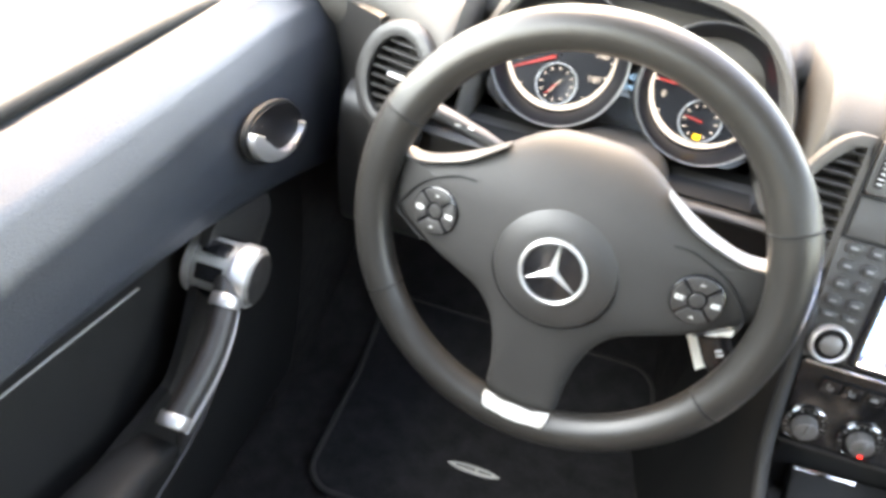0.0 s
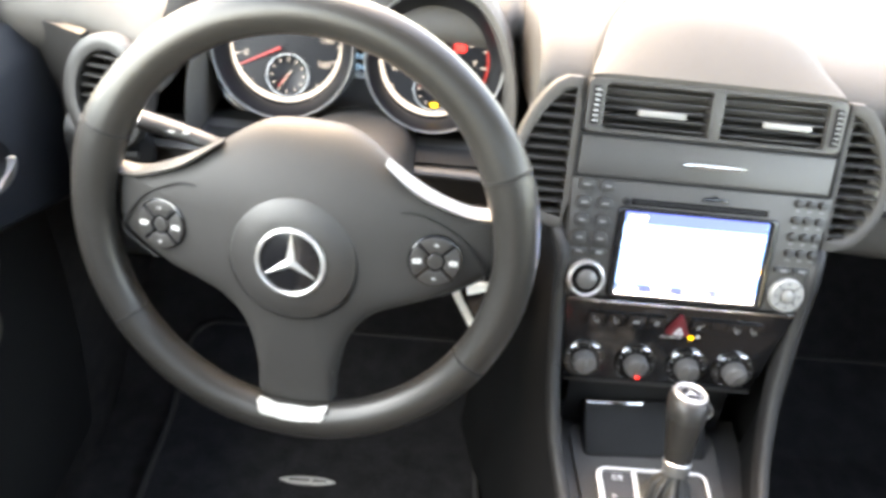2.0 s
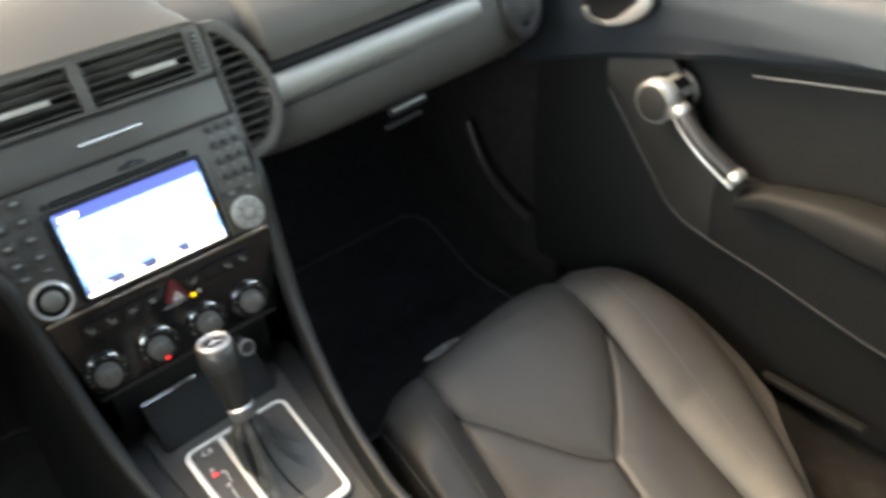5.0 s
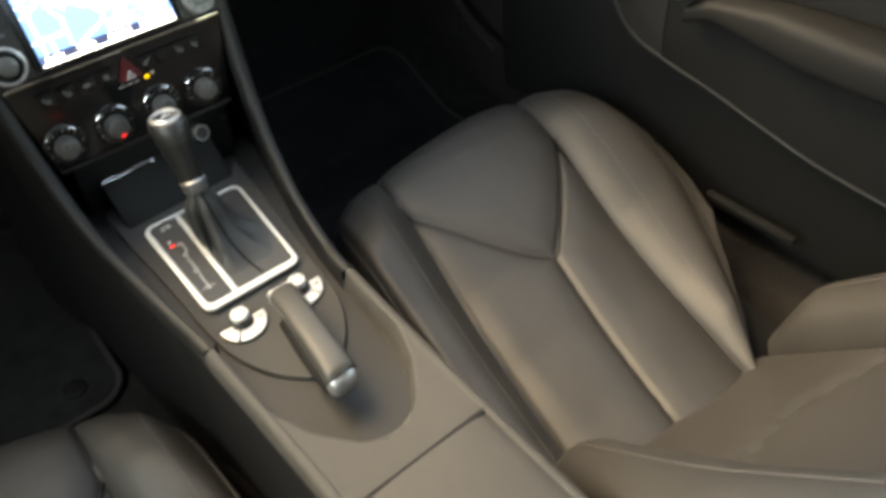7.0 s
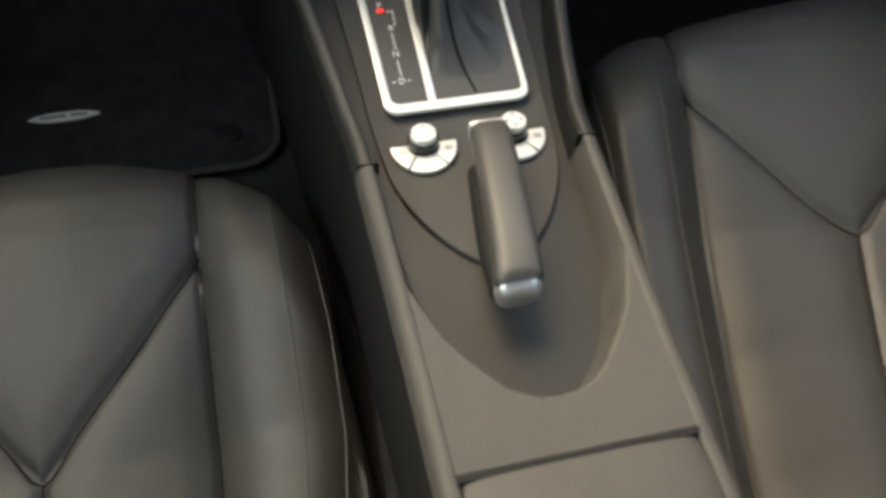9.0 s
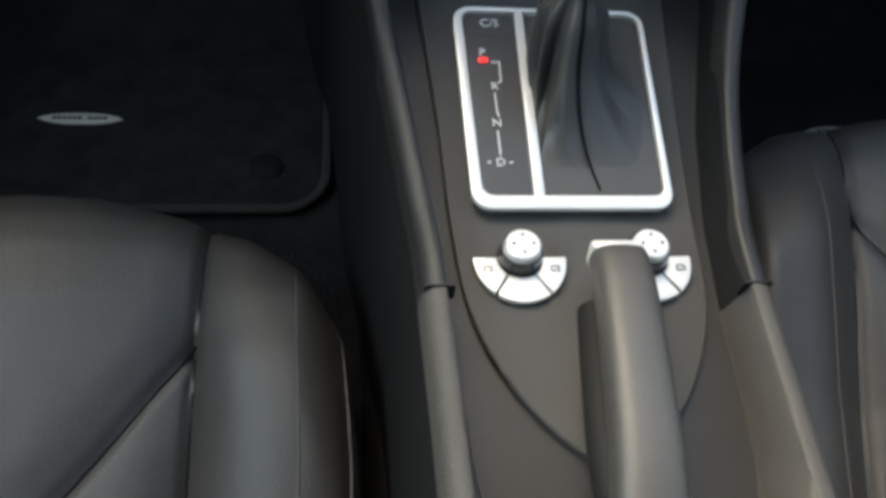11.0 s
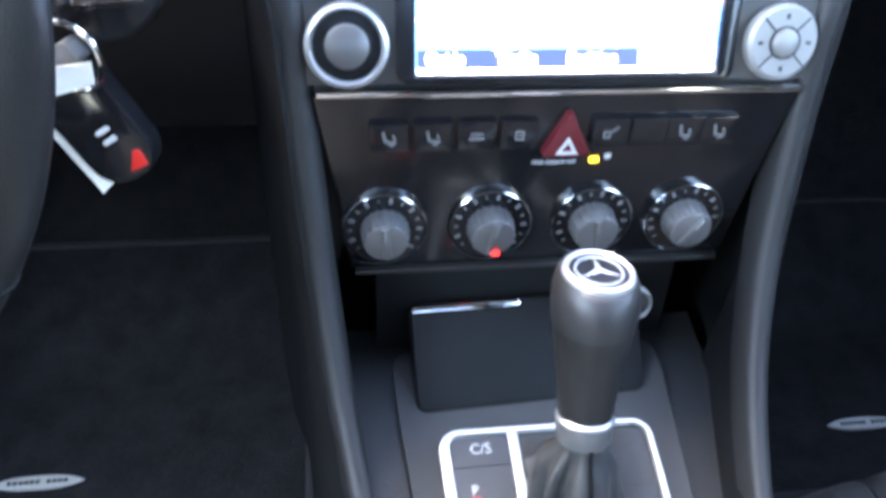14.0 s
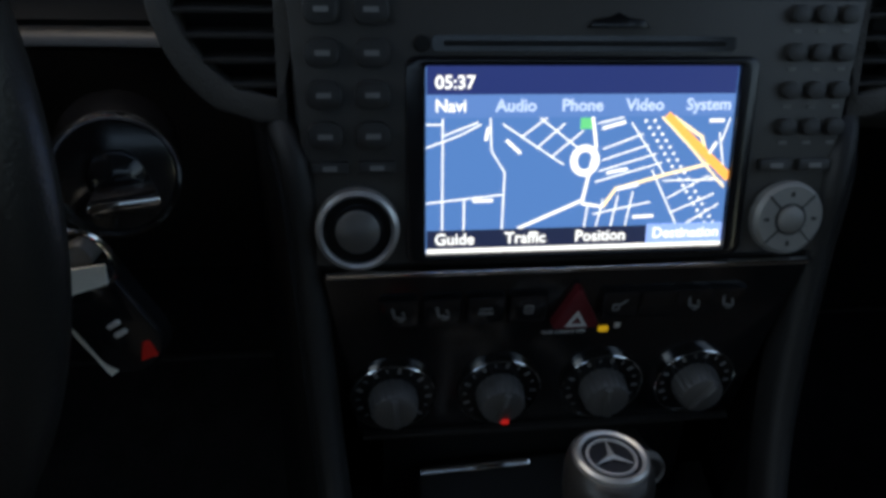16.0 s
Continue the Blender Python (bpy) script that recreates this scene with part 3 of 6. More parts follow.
# twin centre vents
cv = part("centre_vent", ring_prism(rrect(0.246, 0.050, 0.006, 4), rrect(0.213, 0.0415, 0.004, 4), 0.006, face(0, 0.1785, -0.004), 0.0015), PANEL, stack, "twin rectangular air vents")
part("well", box(0.222, 0.05, 0.004, 0, face(0, 0.1785, -0.030)), RUBBER, cv)
part("divider", box(0.011, 0.043, 0.020, 0.001, face(0.0, 0.1785, -0.008)), PANEL, cv)
for cx in (-0.0560, 0.0560):
    for i in range(5):
        part("slat", box(0.1005, 0.0019, 0.0085, 0.0007, face(cx, 0.1622 + 0.0082 * i, -0.006) @ pose(0, 0, 0, 14, 0, 0)), PLASTIC, cv)
    part("slider", box(0.044, 0.0055, 0.010, 0.0015, face(cx + (0.004 if cx < 0 else 0.012), 0.175, 0.0015)), TRIM_BAR, cv, "slim silver slider")
for cx in (-0.1148, 0.1148):
    tw = part("thumbwheel", prism(rrect(0.0075, 0.036, 0.002), 0.004, 0.001, face(cx, 0.1785, 0.0005)), RUBBER, cv, "ribbed thumbwheel")
    part("rib", merge(*[box(0.004, 0.0012, 0.001, 0, face(cx, 0.1645 + 0.0047 * i, 0.005)) for i in range(7)]), PRINT if cx < 0 else PRINT_DIM, tw)
# lidded bin
bin_ = part("storage_bin", prism(rrect(0.246, 0.0365, 0.002), 0.006, 0.0015, face(0, 0.1318, -0.005)), PANEL, stack, "closed lid of the storage bin")
part("handle", prism([(-0.034, -0.0015), (-0.02, -0.004), (0.02, -0.004), (0.034, -0.0005), (0.02, 0.0015), (-0.02, 0.0018)], 0.006, 0.0015, face(0.006, 0.133, 0.001)), CHROME, bin_, "bright blade handle")


# crescent vents beside the stack
def crescent(s):
    def shape(grow, n=26):
        pts = []
        for i in range(n):
            t = i / (n - 1)
            v = lerp(0.068 - grow, 0.193 + grow, t)
            bul = 0.044 * math.sin(math.pi * t ** 0.82) ** 0.62 + grow
            pts.append((s * (0.131 + bul), v))
        return pts + [(s * (0.131 - grow * 0.3), lerp(0.193 + grow, 0.068 - grow, i / 7)) for i in range(8)]

    c = part("crescent_vent", ring_prism(shape(0.010), shape(0.0), 0.015, face(0, 0, -0.0170), 0.0045), DASH, stack, "half-moon side vent with horizontal slats")
    part("well", prism(shape(0.004), 0.004, 0, face(0, 0, -0.034)), RUBBER, c)
    part("well_side", ring_prism(shape(0.006), shape(0.001), 0.03, face(0, 0, -0.034)), RUBBER, c)
    for i in range(12):
        t = (i + 0.7) / 12.4
        v = lerp(0.068, 0.193, t)
        bul = 0.044 * math.sin(math.pi * t ** 0.82) ** 0.62
        if bul > 0.008:
            part("slat", box(bul, 0.0020, 0.0095, 0.0008, face(s * (0.131 + bul / 2), v, -0.008) @ pose(0, 0, 0, 20, 0, 0)), PLASTIC, c)
    return c


crescent(-1)
crescent(1)

# ---- infotainment unit ----
unit = thing("infotainment_unit", "dark car infotainment unit with a lit navigation screen", "infotainment unit", at=(0, 0.205, 0.53))
part("faceplate", prism([(-0.119, -0.005), (0.119, -0.005), (0.1235, 0.05), (0.1275, 0.1105), (-0.1275, 0.1105), (-0.1235, 0.05)], 0.007, 0.0015, face(0, 0, -0.005)), PANEL, unit)
part("screen_bezel", ring_prism(rrect(0.158, 0.0910, 0.005, 4, 0, 0.0410), rrect(0.1405, 0.0825, 0.001, 4, 0, 0.0410), 0.0055, face(0, 0, 0.0), 0.0015), GLOSS, unit, "gloss black screen surround")
slot = part("disc_slot", prism(rrect(0.135, 0.0065, 0.002), 0.0015, 0, face(0, 0.0915, 0.0012)), GLOSS, unit)
part("slot_mouth", box(0.125, 0.0022, 0.0016, 0, face(0, 0.0915, 0.0025)), RUBBER, slot)
part("eject_button", prism([(-0.014, -0.0025), (0.014, -0.0025), (0.011, 0.001), (0.004, 0.002), (0.0, 0.004), (-0.004, 0.002), (-0.011, 0.001)], 0.0025, 0.0006, face(0.013, 0.1005, 0.0018)), GLOSS, unit)
part("round_button", lathe([(0.0, 0.004), (0.003, 0.0038), (0.0036, 0.003), (0.0036, 0)], 20, face(-0.072, 0.0915, 0.0015)), RUBBER, unit)


vk = part("volume_knob", lathe([(0, 0.008), (0.0104, 0.008), (0.011, 0.0068), (0.011, 0.005), (0.0148, 0.005), (0.0151, 0.004), (0.0151, 0.0)], 48, face(-0.1005, 0.0125, 0.002)), GLOSS, unit, "round volume knob")
part("knob_ring", lathe([(0.0145, 0.002), (0.0150, 0.0066), (0.0162, 0.0078), (0.0180, 0.0068), (0.0186, 0.003), (0.0186, 0)], 56, face(-0.1005, 0.0125, 0.002)), SILVER, vk, "bright silver ring")
part("knob_cap", lathe([(0, 0.0100), (0.008, 0.0097), (0.0096, 0.0085), (0.0098, 0.006)], 40, face(-0.1005, 0.0125, 0.002)), KNOB, vk, "satin grey cap")
ck = part("cursor_dial", lathe([(0, 0.006), (0.0155, 0.006), (0.0172, 0.0045), (0.0176, 0.002), (0.0176, 0)], 56, face(0.101, 0.0125, 0.002)), TRIM_BAR, unit, "round silver cursor dial")
part("ok_button", lathe([(0, 0.0085), (0.005, 0.0083), (0.0062, 0.0075), (0.0062, 0.006)], 32, face(0.101, 0.0125, 0.002)), TRIM_BAR, ck)
part("dial_groove", merge(*[box(0.0085, 0.0008, 0.0005, 0, face(0.101, 0.0125, 0.0081) @ pose(0, 0, 0, 0, 0, 45 + 90 * i) @ pose(0.0115, 0, 0)) for i in range(4)],
                          lathe([(0.0066, 0.0061), (0.0066, 0.0066), (0.0076, 0.0066), (0.0076, 0.0061)], 32, face(0.101, 0.0125, 0.002))), PRINT_DARK, ck)
part("dial_mark", merge(*[box(0.0024, 0.0016, 0.0005, 0, face(0.101, 0.0125, 0.0081) @ pose(0, 0, 0, 0, 0, 90 * i) @ pose(0.0118, 0, 0)) for i in range(4)]), PRINT_DARK, ck)
pad = as_mesh("button", prism(rrect(0.0148, 0.0122, 0.0050), 0.004, 0.0013), PLASTIC)
small = as_mesh("button", prism(rrect(0.0088, 0.0080, 0.0035), 0.0038, 0.0012), PLASTIC)
flat = as_mesh("button", prism(rrect(0.0160, 0.0056, 0.001), 0.003, 0.0008), PLASTIC)
tag_l = as_mesh("symbol", box(0.0062, 0.0022, 0.0004), PRINT_DIM)
tag_s = as_mesh("symbol", box(0.0040, 0.0016, 0.0004), PRINT_DIM)


def button(me, x, v, sym, lift=0.0044, n=0.002):
    b = part("button", me, None, unit)
    b.matrix_basis = face(x, v, n)
    if sym:
        s = part("symbol", sym, None, b)
        s.matrix_basis = pose(0, 0, lift)
    return b


for r in range(4):
    for c in range(2):
        button(pad, -0.1130 + 0.0202 * c, 0.1048 - 0.0172 * r, tag_l)
for c in range(2):
    button(flat, -0.1115 + 0.0200 * c, 0.0395, tag_l, 0.0034)
    button(flat, 0.0925 + 0.0190 * c, 0.0375, tag_l, 0.0034)
for r in range(4):
    for c in range(3):
        button(small, 0.0955 + 0.0118 * c, 0.1045 - 0.0165 * r, None)
        s = part("key_legend", tag_s, None, unit)
        s.matrix_basis = face(0.0955 + 0.0118 * c, 0.0972 - 0.0165 * r, 0.0024)

# the screen and its map
SCREEN_Y = 0.0410


def lit(name, color, k=1.0):
    return glowing(name, color, k)


SCR = 10.0
SCR_BLUE = lit("screen_map_blue", (0.055, 0.150, 0.42), SCR)
SCR_NAVY = lit("screen_header_navy", (0.012, 0.023, 0.125), SCR)
SCR_BAR = lit("screen_menu_bar", (0.075, 0.17, 0.46), SCR)
SCR_BLACK = lit("screen_footer_dark", (0.010, 0.016, 0.05), SCR)
SCR_WHITE = lit("screen_white", (0.85, 0.90, 1.0), SCR)
SCR_GREY = lit("screen_menu_text", (0.42, 0.55, 0.90), SCR)
SCR_ORANGE = lit("screen_motorway", (1.0, 0.42, 0.10), SCR)
SCR_CREAM = lit("screen_main_road", (1.0, 0.82, 0.55), SCR)
SCR_PALE = lit("screen_highlight", (0.22, 0.36, 0.90), SCR)
SCR_GREEN = lit("screen_green", (0.10, 0.50, 0.22), SCR)
SW, SH = 0.1395, 0.0825
scr = part("screen", box(SW + 0.001, SH, 0.0012, 0, face(0, SCREEN_Y, 0.0022)), SCR_BLUE, unit, "lit screen showing a blue road map and a menu")


def sxy(px, py):
    """A point on the screen from shares of its width and height, from its upper left corner."""
    return ((px - 0.5) * SW, SCREEN_Y + (0.5 - py) * SH)


def on_screen(name, x0, y0, x1, y1, mat, lift=0.0):
    a, b = sxy(x0, y0), sxy(x1, y1)
    return part(name, box(abs(b[0] - a[0]), abs(a[1] - b[1]), 0.0002, 0, face((a[0] + b[0]) / 2, (a[1] + b[1]) / 2, 0.0030 + lift)), mat, scr)


on_screen("header", 0, 0, 1, 0.145, SCR_NAVY)
on_screen("menu_bar", 0, 0.145, 1, 0.265, SCR_BAR)
on_screen("footer", 0, 0.872, 1, 0.975, SCR_BLACK, 0.0004)
on_screen("footer_line", 0, 0.975, 1, 1.0, SCR_WHITE, 0.0004)
on_screen("footer_highlight", 0.735, 0.865, 1.0, 0.975, SCR_PALE, 0.0005)
for s, px, py, size, mt, al in (("05:37", 0.025, 0.085, 0.0078, SCR_WHITE, "LEFT"), ("Navi", 0.025, 0.205, 0.0074, SCR_WHITE, "LEFT"), ("Audio", 0.215, 0.205, 0.0074, SCR_GREY, "LEFT"),
                               ("Phone", 0.425, 0.205, 0.0074, SCR_GREY, "LEFT"), ("Video", 0.635, 0.205, 0.0074, SCR_GREY, "LEFT"), ("System", 0.835, 0.205, 0.0074, SCR_GREY, "LEFT"),
                               ("Guide", 0.025, 0.925, 0.0074, SCR_WHITE, "LEFT"), ("Traffic", 0.255, 0.925, 0.0074, SCR_WHITE, "LEFT"), ("Position", 0.49, 0.925, 0.0074, SCR_WHITE, "LEFT"),
                               ("Destination", 0.755, 0.92, 0.0070, SCR_WHITE, "LEFT")):
    x, v = sxy(px, py)
    part("menu_word", words(s, size, face(x, v, 0.0037), al, 0.0001, 0.022), mt, scr)


def road(pts, width, mat, lift=0.0):
    """A road of the map: a flat ribbon through shares of the screen."""
    bms = []
    q = [Vector(sxy(*p)) for p in pts]
    for a, b in zip(q, q[1:]):
        d = b - a
        bms.append(box(d.length + width * 0.6, width, 0.0001, 0, face((a.x + b.x) / 2, (a.y + b.y) / 2, 0.0030 + lift, math.degrees(math.atan2(d.y, d.x)))))
    return part("map_road", merge(*bms), mat, scr)


W1, W2 = 0.0007, 0.0015
for pts in (((0.05, 0.27), (0.05, 0.88)), ((0.0, 0.72), (0.245, 0.68)), ((0.245, 0.88), (0.25, 0.56), (0.205, 0.44), (0.20, 0.27)), ((0.0, 0.42), (0.10, 0.36), (0.17, 0.30)), ((0.12, 0.70), (0.12, 0.88)),
            ((0.0, 0.30), (0.05, 0.30)), ((0.05, 0.36), (0.16, 0.29)), ((0.24, 0.30), (0.44, 0.52)), ((0.30, 0.37), (0.38, 0.27)), ((0.35, 0.43), (0.44, 0.30)), ((0.40, 0.48), (0.50, 0.34)),
            ((0.36, 0.27), (0.50, 0.45)), ((0.55, 0.30), (0.63, 0.27)), ((0.57, 0.44), (0.70, 0.36)), ((0.57, 0.50), (0.72, 0.42)), ((0.56, 0.56), (0.75, 0.47)), ((0.55, 0.62), (0.77, 0.52)), ((0.66, 0.30), (0.78, 0.58)),
            ((0.53, 0.74), (0.52, 0.88)), ((0.58, 0.72), (0.56, 0.88)), ((0.63, 0.70), (0.61, 0.88)), ((0.68, 0.68), (0.66, 0.88)), ((0.55, 0.80), (0.74, 0.74)), ((0.74, 0.56), (0.84, 0.88)), ((0.78, 0.62), (0.95, 0.62)),
            ((0.80, 0.72), (0.93, 0.60), (0.99, 0.64)), ((0.82, 0.80), (0.96, 0.70)), ((0.86, 0.88), (0.98, 0.76)), ((0.96, 0.36), (0.985, 0.56)), ((0.99, 0.28), (0.97, 0.40))):
    road(pts, W1, SCR_WHITE)
for pts in (((0.53, 0.27), (0.545, 0.42), (0.51, 0.72), (0.30, 0.87)), ((0.51, 0.74), (0.58, 0.76))):
    road(pts, W2, SCR_WHITE, 0.0002)
road(((0.58, 0.76), (0.62, 0.66), (0.80, 0.58), (0.93, 0.53), (0.90, 0.38), (0.80, 0.27)), W2, SCR_CREAM, 0.0002)
road(((0.78, 0.27), (0.88, 0.42), (1.0, 0.60)), 0.0042, SCR_ORANGE, 0.0003)
road(((0.76, 0.27), (0.86, 0.43), (0.99, 0.66)), 0.0010, SCR_CREAM, 0.0004)
dots = []
for k in range(17):
    for off in (0.0, 0.03):
        x, v = sxy(0.705 + off + 0.0145 * k, 0.29 + 0.036 * k)
        if x < SW / 2 - 0.002 and 0.29 + 0.036 * k < 0.87:
            dots.append(box(0.0013, 0.0013, 0.0001, 0, face(x, v, 0.0032)))
part("map_railway", merge(*dots), SCR_WHITE, scr)
mx, mv = sxy(0.51, 0.50)
part("map_marker", ring_prism(ell(0.0068, 0.0072, 32, mx, mv), ell(0.0034, 0.0040, 32, mx, mv), 0.0002, face(0, 0, 0.0034)), SCR_WHITE, scr, "white round position marker")
on_screen("map_park", 0.49, 0.27, 0.535, 0.33, SCR_GREEN)
for px, py, ln, ang in ((0.18, 0.71, 0.009, 0), (0.62, 0.56, 0.010, 10), (0.66, 0.65, 0.010, 12), (0.72, 0.82, 0.010, 2), (0.60, 0.31, 0.011, 15), (0.275, 0.42, 0.009, -42), (0.19, 0.35, 0.006, 80), (0.945, 0.29, 0.007, 0), (0.94, 0.44, 0.006, 60)):
    x, v = sxy(px, py)
    part("map_name_bar", box(ln, 0.0016, 0.0001, 0, face(x, v, 0.0034, ang)), SCR_WHITE, scr)

# ---- climate panel ----
# it stands steeper than the unit above it
CLEAN = radians(3)
CLIMATE = frame_m((0, 0.1985, 0.5255), (1, 0, 0), (0, math.sin(CLEAN), math.cos(CLEAN)))


def low_face(x, v, n=0.0, rz=0.0):
    """A pose on the climate panel, v counted down from the unit as on the face above."""
    return CLIMATE @ pose(x, v + 0.0068, n, 0, 0, rz)


clim = thing("climate_panel", "gloss black climate panel with four chrome-ringed knobs", "climate panel", at=(0, 0.18, 0.44))
part("panel", prism([(-0.102, -0.1080), (0.102, -0.1080), (0.108, -0.06), (0.1165, -0.0085), (-0.1165, -0.0085), (-0.108, -0.06)], 0.006, 0.0015, low_face(0, 0, -0.006)), GLOSS, clim, "gloss black facing")
part("chrome_line", box(0.2300, 0.0026, 0.004, 0.0008, low_face(0, -0.0068, 0.001)), CHROME, clim, "thin chrome line")
part("lower_edge", box(0.200, 0.003, 0.010, 0.001, low_face(0, -0.1095, -0.002)), PLASTIC, clim)
SEAT_SIGN = ((0.0055, 0.0012, 0.0005, -0.0020, -8), (0.0012, 0.0052, -0.0024, 0.0010, 12), (0.0026, 0.0009, 0.0010, -0.0036, 0), (0.0009, 0.0026, 0.0022, 0.0004, 20))
sw_me = as_mesh("switch", prism(rrect(0.0185, 0.0155, 0.0015), 0.004, 0.0012), GLOSS)
for i, x in enumerate((-0.0825, -0.0620, -0.0415, -0.0210, 0.0240, 0.0430, 0.0610, 0.0785)):
    s = part("switch", sw_me, None, clim)
    s.matrix_basis = low_face(x, -0.0280, 0.0)
    bars = {0: SEAT_SIGN, 1: SEAT_SIGN, 2: ((0.0062, 0.0009, 0, 0.0012, 0), (0.0070, 0.0014, 0, -0.0012, 0)), 3: ((0.0040, 0.0009, 0, 0.0020, 0), (0.0040, 0.0009, 0, -0.0020, 0), (0.0009, 0.0042, -0.0018, 0, 0), (0.0009, 0.0042, 0.0018, 0, 0), (0.0016, 0.0009, 0, 0, 0)),
            4: ((0.0030, 0.0009, -0.0022, -0.0022, 0), (0.0030, 0.0009, -0.0022, 0.0008, 0), (0.0009, 0.0034, -0.0036, -0.0007, 0), (0.0009, 0.0034, -0.0008, -0.0007, 0), (0.0045, 0.0009, 0.0014, 0.0020, 40)), 6: SEAT_SIGN, 7: SEAT_SIGN}.get(i, ())
    if bars:
        part("symbol", merge(*[box(w, h, 0.0003, 0, pose(bx, by, 0.0042, 0, 0, turn)) for w, h, bx, by, turn in bars]), PRINT_DIM, s)
hz = part("hazard_switch", prism([(-0.0108, -0.0095), (0.0108, -0.0095), (0.0116, -0.0075), (0.0012, 0.0130), (-0.0012, 0.0130), (-0.0116, -0.0075)], 0.006, 0.0012, low_face(0.0025, -0.0300, 0.0)), HAZARD_RED, clim, "dark red triangular hazard switch")
part("hazard_sign", ring_prism([(-0.0055, -0.0045), (0.0055, -0.0045), (0.0, 0.0050)], [(-0.0028, -0.0030), (0.0028, -0.0030), (0.0, 0.0016)], 0.0004, low_face(0.0025, -0.0332, 0.0061)), PRINT, hz, "white triangle outline")
part("notice", words("PASS AIRBAG OFF", 0.0028, low_face(-0.001, -0.0458, 0.0002)), PRINT, clim, "tiny white notice")
part("notice_lamp", prism(rrect(0.0050, 0.0032, 0.0008), 0.0008, 0, low_face(0.0190, -0.0446, 0.0002)), AMBER_LAMP, clim, "lit amber lamp")
part("notice_mark", box(0.003, 0.003, 0.0003, 0, low_face(0.0260, -0.0430, 0.0002)), PRINT, clim)


def climate_knob(x, turn, lamp):
    m = low_face(x, -0.0815, 0.0)
    flutes = [[m @ Vector((r * (1 + 0.035 * f * math.cos(20 * a)) * math.cos(a), r * (1 + 0.035 * f * math.cos(20 * a)) * math.sin(a), h)) for a in np.linspace(0, 2 * math.pi, 160, endpoint=False)]
              for r, h, f in ((0.0120, 0.0, 0), (0.0120, 0.003, 1), (0.0114, 0.0115, 1), (0.0107, 0.0138, 0.6), (0.0092, 0.0146, 0))]
    k = part("knob", loft(flutes), KNOB, clim, "dark ribbed rotary knob")
    part("dial_face", lathe([(0.0118, 0.0), (0.0118, 0.0022), (0.0205, 0.0026), (0.0205, 0.0)], 48, m), GLOSS, k)
    part("ring", lathe([(0.0206, 0.0), (0.0207, 0.0030), (0.0211, 0.0037), (0.0216, 0.0033), (0.0218, 0.0)], 64, m), CHROME, k, "bright chrome ring")
    part("dial_scale", merge(*[box(0.0020 if i % 2 else 0.0030, 0.0006 if i % 2 else 0.0016, 0.0004, 0, m @ pose(0, 0, 0.0027, 0, 0, -40 + 20 * i) @ pose(0.0176, 0, 0)) for i in range(14)]), PRINT_DIM, k)
    part("grip", box(0.0044, 0.0198, 0.005, 0.0020, m @ pose(0, 0, 0.0138, 0, 0, turn)), KNOB, k)
    part("pointer", box(0.0012, 0.007, 0.0006, 0, m @ pose(0, 0, 0.0165, 0, 0, turn) @ pose(0, 0.006, 0)), PRINT_DIM, k)
    if lamp:
        part("lamp", prism(rrect(0.0040, 0.0024, 0.0008), 0.0012, 0, m @ pose(0.0010, -0.0074, 0.0158)), RED_LAMP, k, "lit red lamp")


for x, turn, lamp in ((-0.0845, 4, False), (-0.0305, -12, True), (0.0235, 8, False), (0.0740, -30, False)):
    climate_knob(x, turn, lamp)

part("panel_body", prism([(-0.098, -0.113), (0.098, -0.113), (0.108, -0.06), (0.1165, -0.004), (-0.1165, -0.004), (-0.108, -0.06)], 0.05, 0.001, low_face(0, 0, -0.0565)), PLASTIC, clim)

# ashtray below the panel, set back, and the lighter
part("lower_panel", sheet(lambda u, v: (lerp(-0.088, 0.088, u), lerp(0.213, 0.196, v) + 0.004 * v * v, lerp(0.430, 0.326, v)), 10, 10, 0.02), RUBBER, clim, "black panel round the ashtray")
lid_m = frame_m((-0.002, 0.1775, 0.3690), (1, 0.04, 0), (0, 0.70, 0.714))
ash = part("ashtray_lid", prism(rrect(0.134, 0.0600, 0.006, 5), 0.016, 0.0025, lid_m @ pose(0, 0, -0.014)), RUBBER, clim, "dark closed ashtray drawer")
part("lid_strip", prism(rrect(0.0620, 0.0042, 0.0018), 0.004, 0.0012, lid_m @ pose(-0.0355, 0.0275, 0.0015)), CHROME, ash, "bright chrome strip")
lm = frame_m((0.047, 0.168, 0.415), (1, 0, 0), (0, 0.34, 0.94))
li = part("lighter", lathe([(0, 0.005), (0.0062, 0.005), (0.0070, 0.004), (0.0070, -0.03)], 36, lm), PLASTIC, clim, "round socket lighter")
part("lighter_ring", lathe([(0.0068, 0.0), (0.0070, 0.0055), (0.0080, 0.006), (0.0088, 0.004), (0.0090, 0.0)], 40, lm), TRIM_BAR, li, "chrome ring")

# ---- steering wheel ----
WT = radians(13.25)
WHEEL = frame_m((-0.3637, 0.1169, 0.6277), (math.cos(0.143), -math.sin(0.143), 0), (0, math.sin(WT), math.cos(WT))) @ pose(0, 0, 0, 0, 0, 2.2)
wheel = thing("steering_wheel", "black leather sport steering wheel with satin silver spoke arms", "steering wheel", at=(-0.3637, 0.1169, 0.6277))
R = 0.1731


def on_wheel(x, y, n=0.0, rz=0.0):
    return WHEEL @ pose(x, y, n, 0, 0, rz)


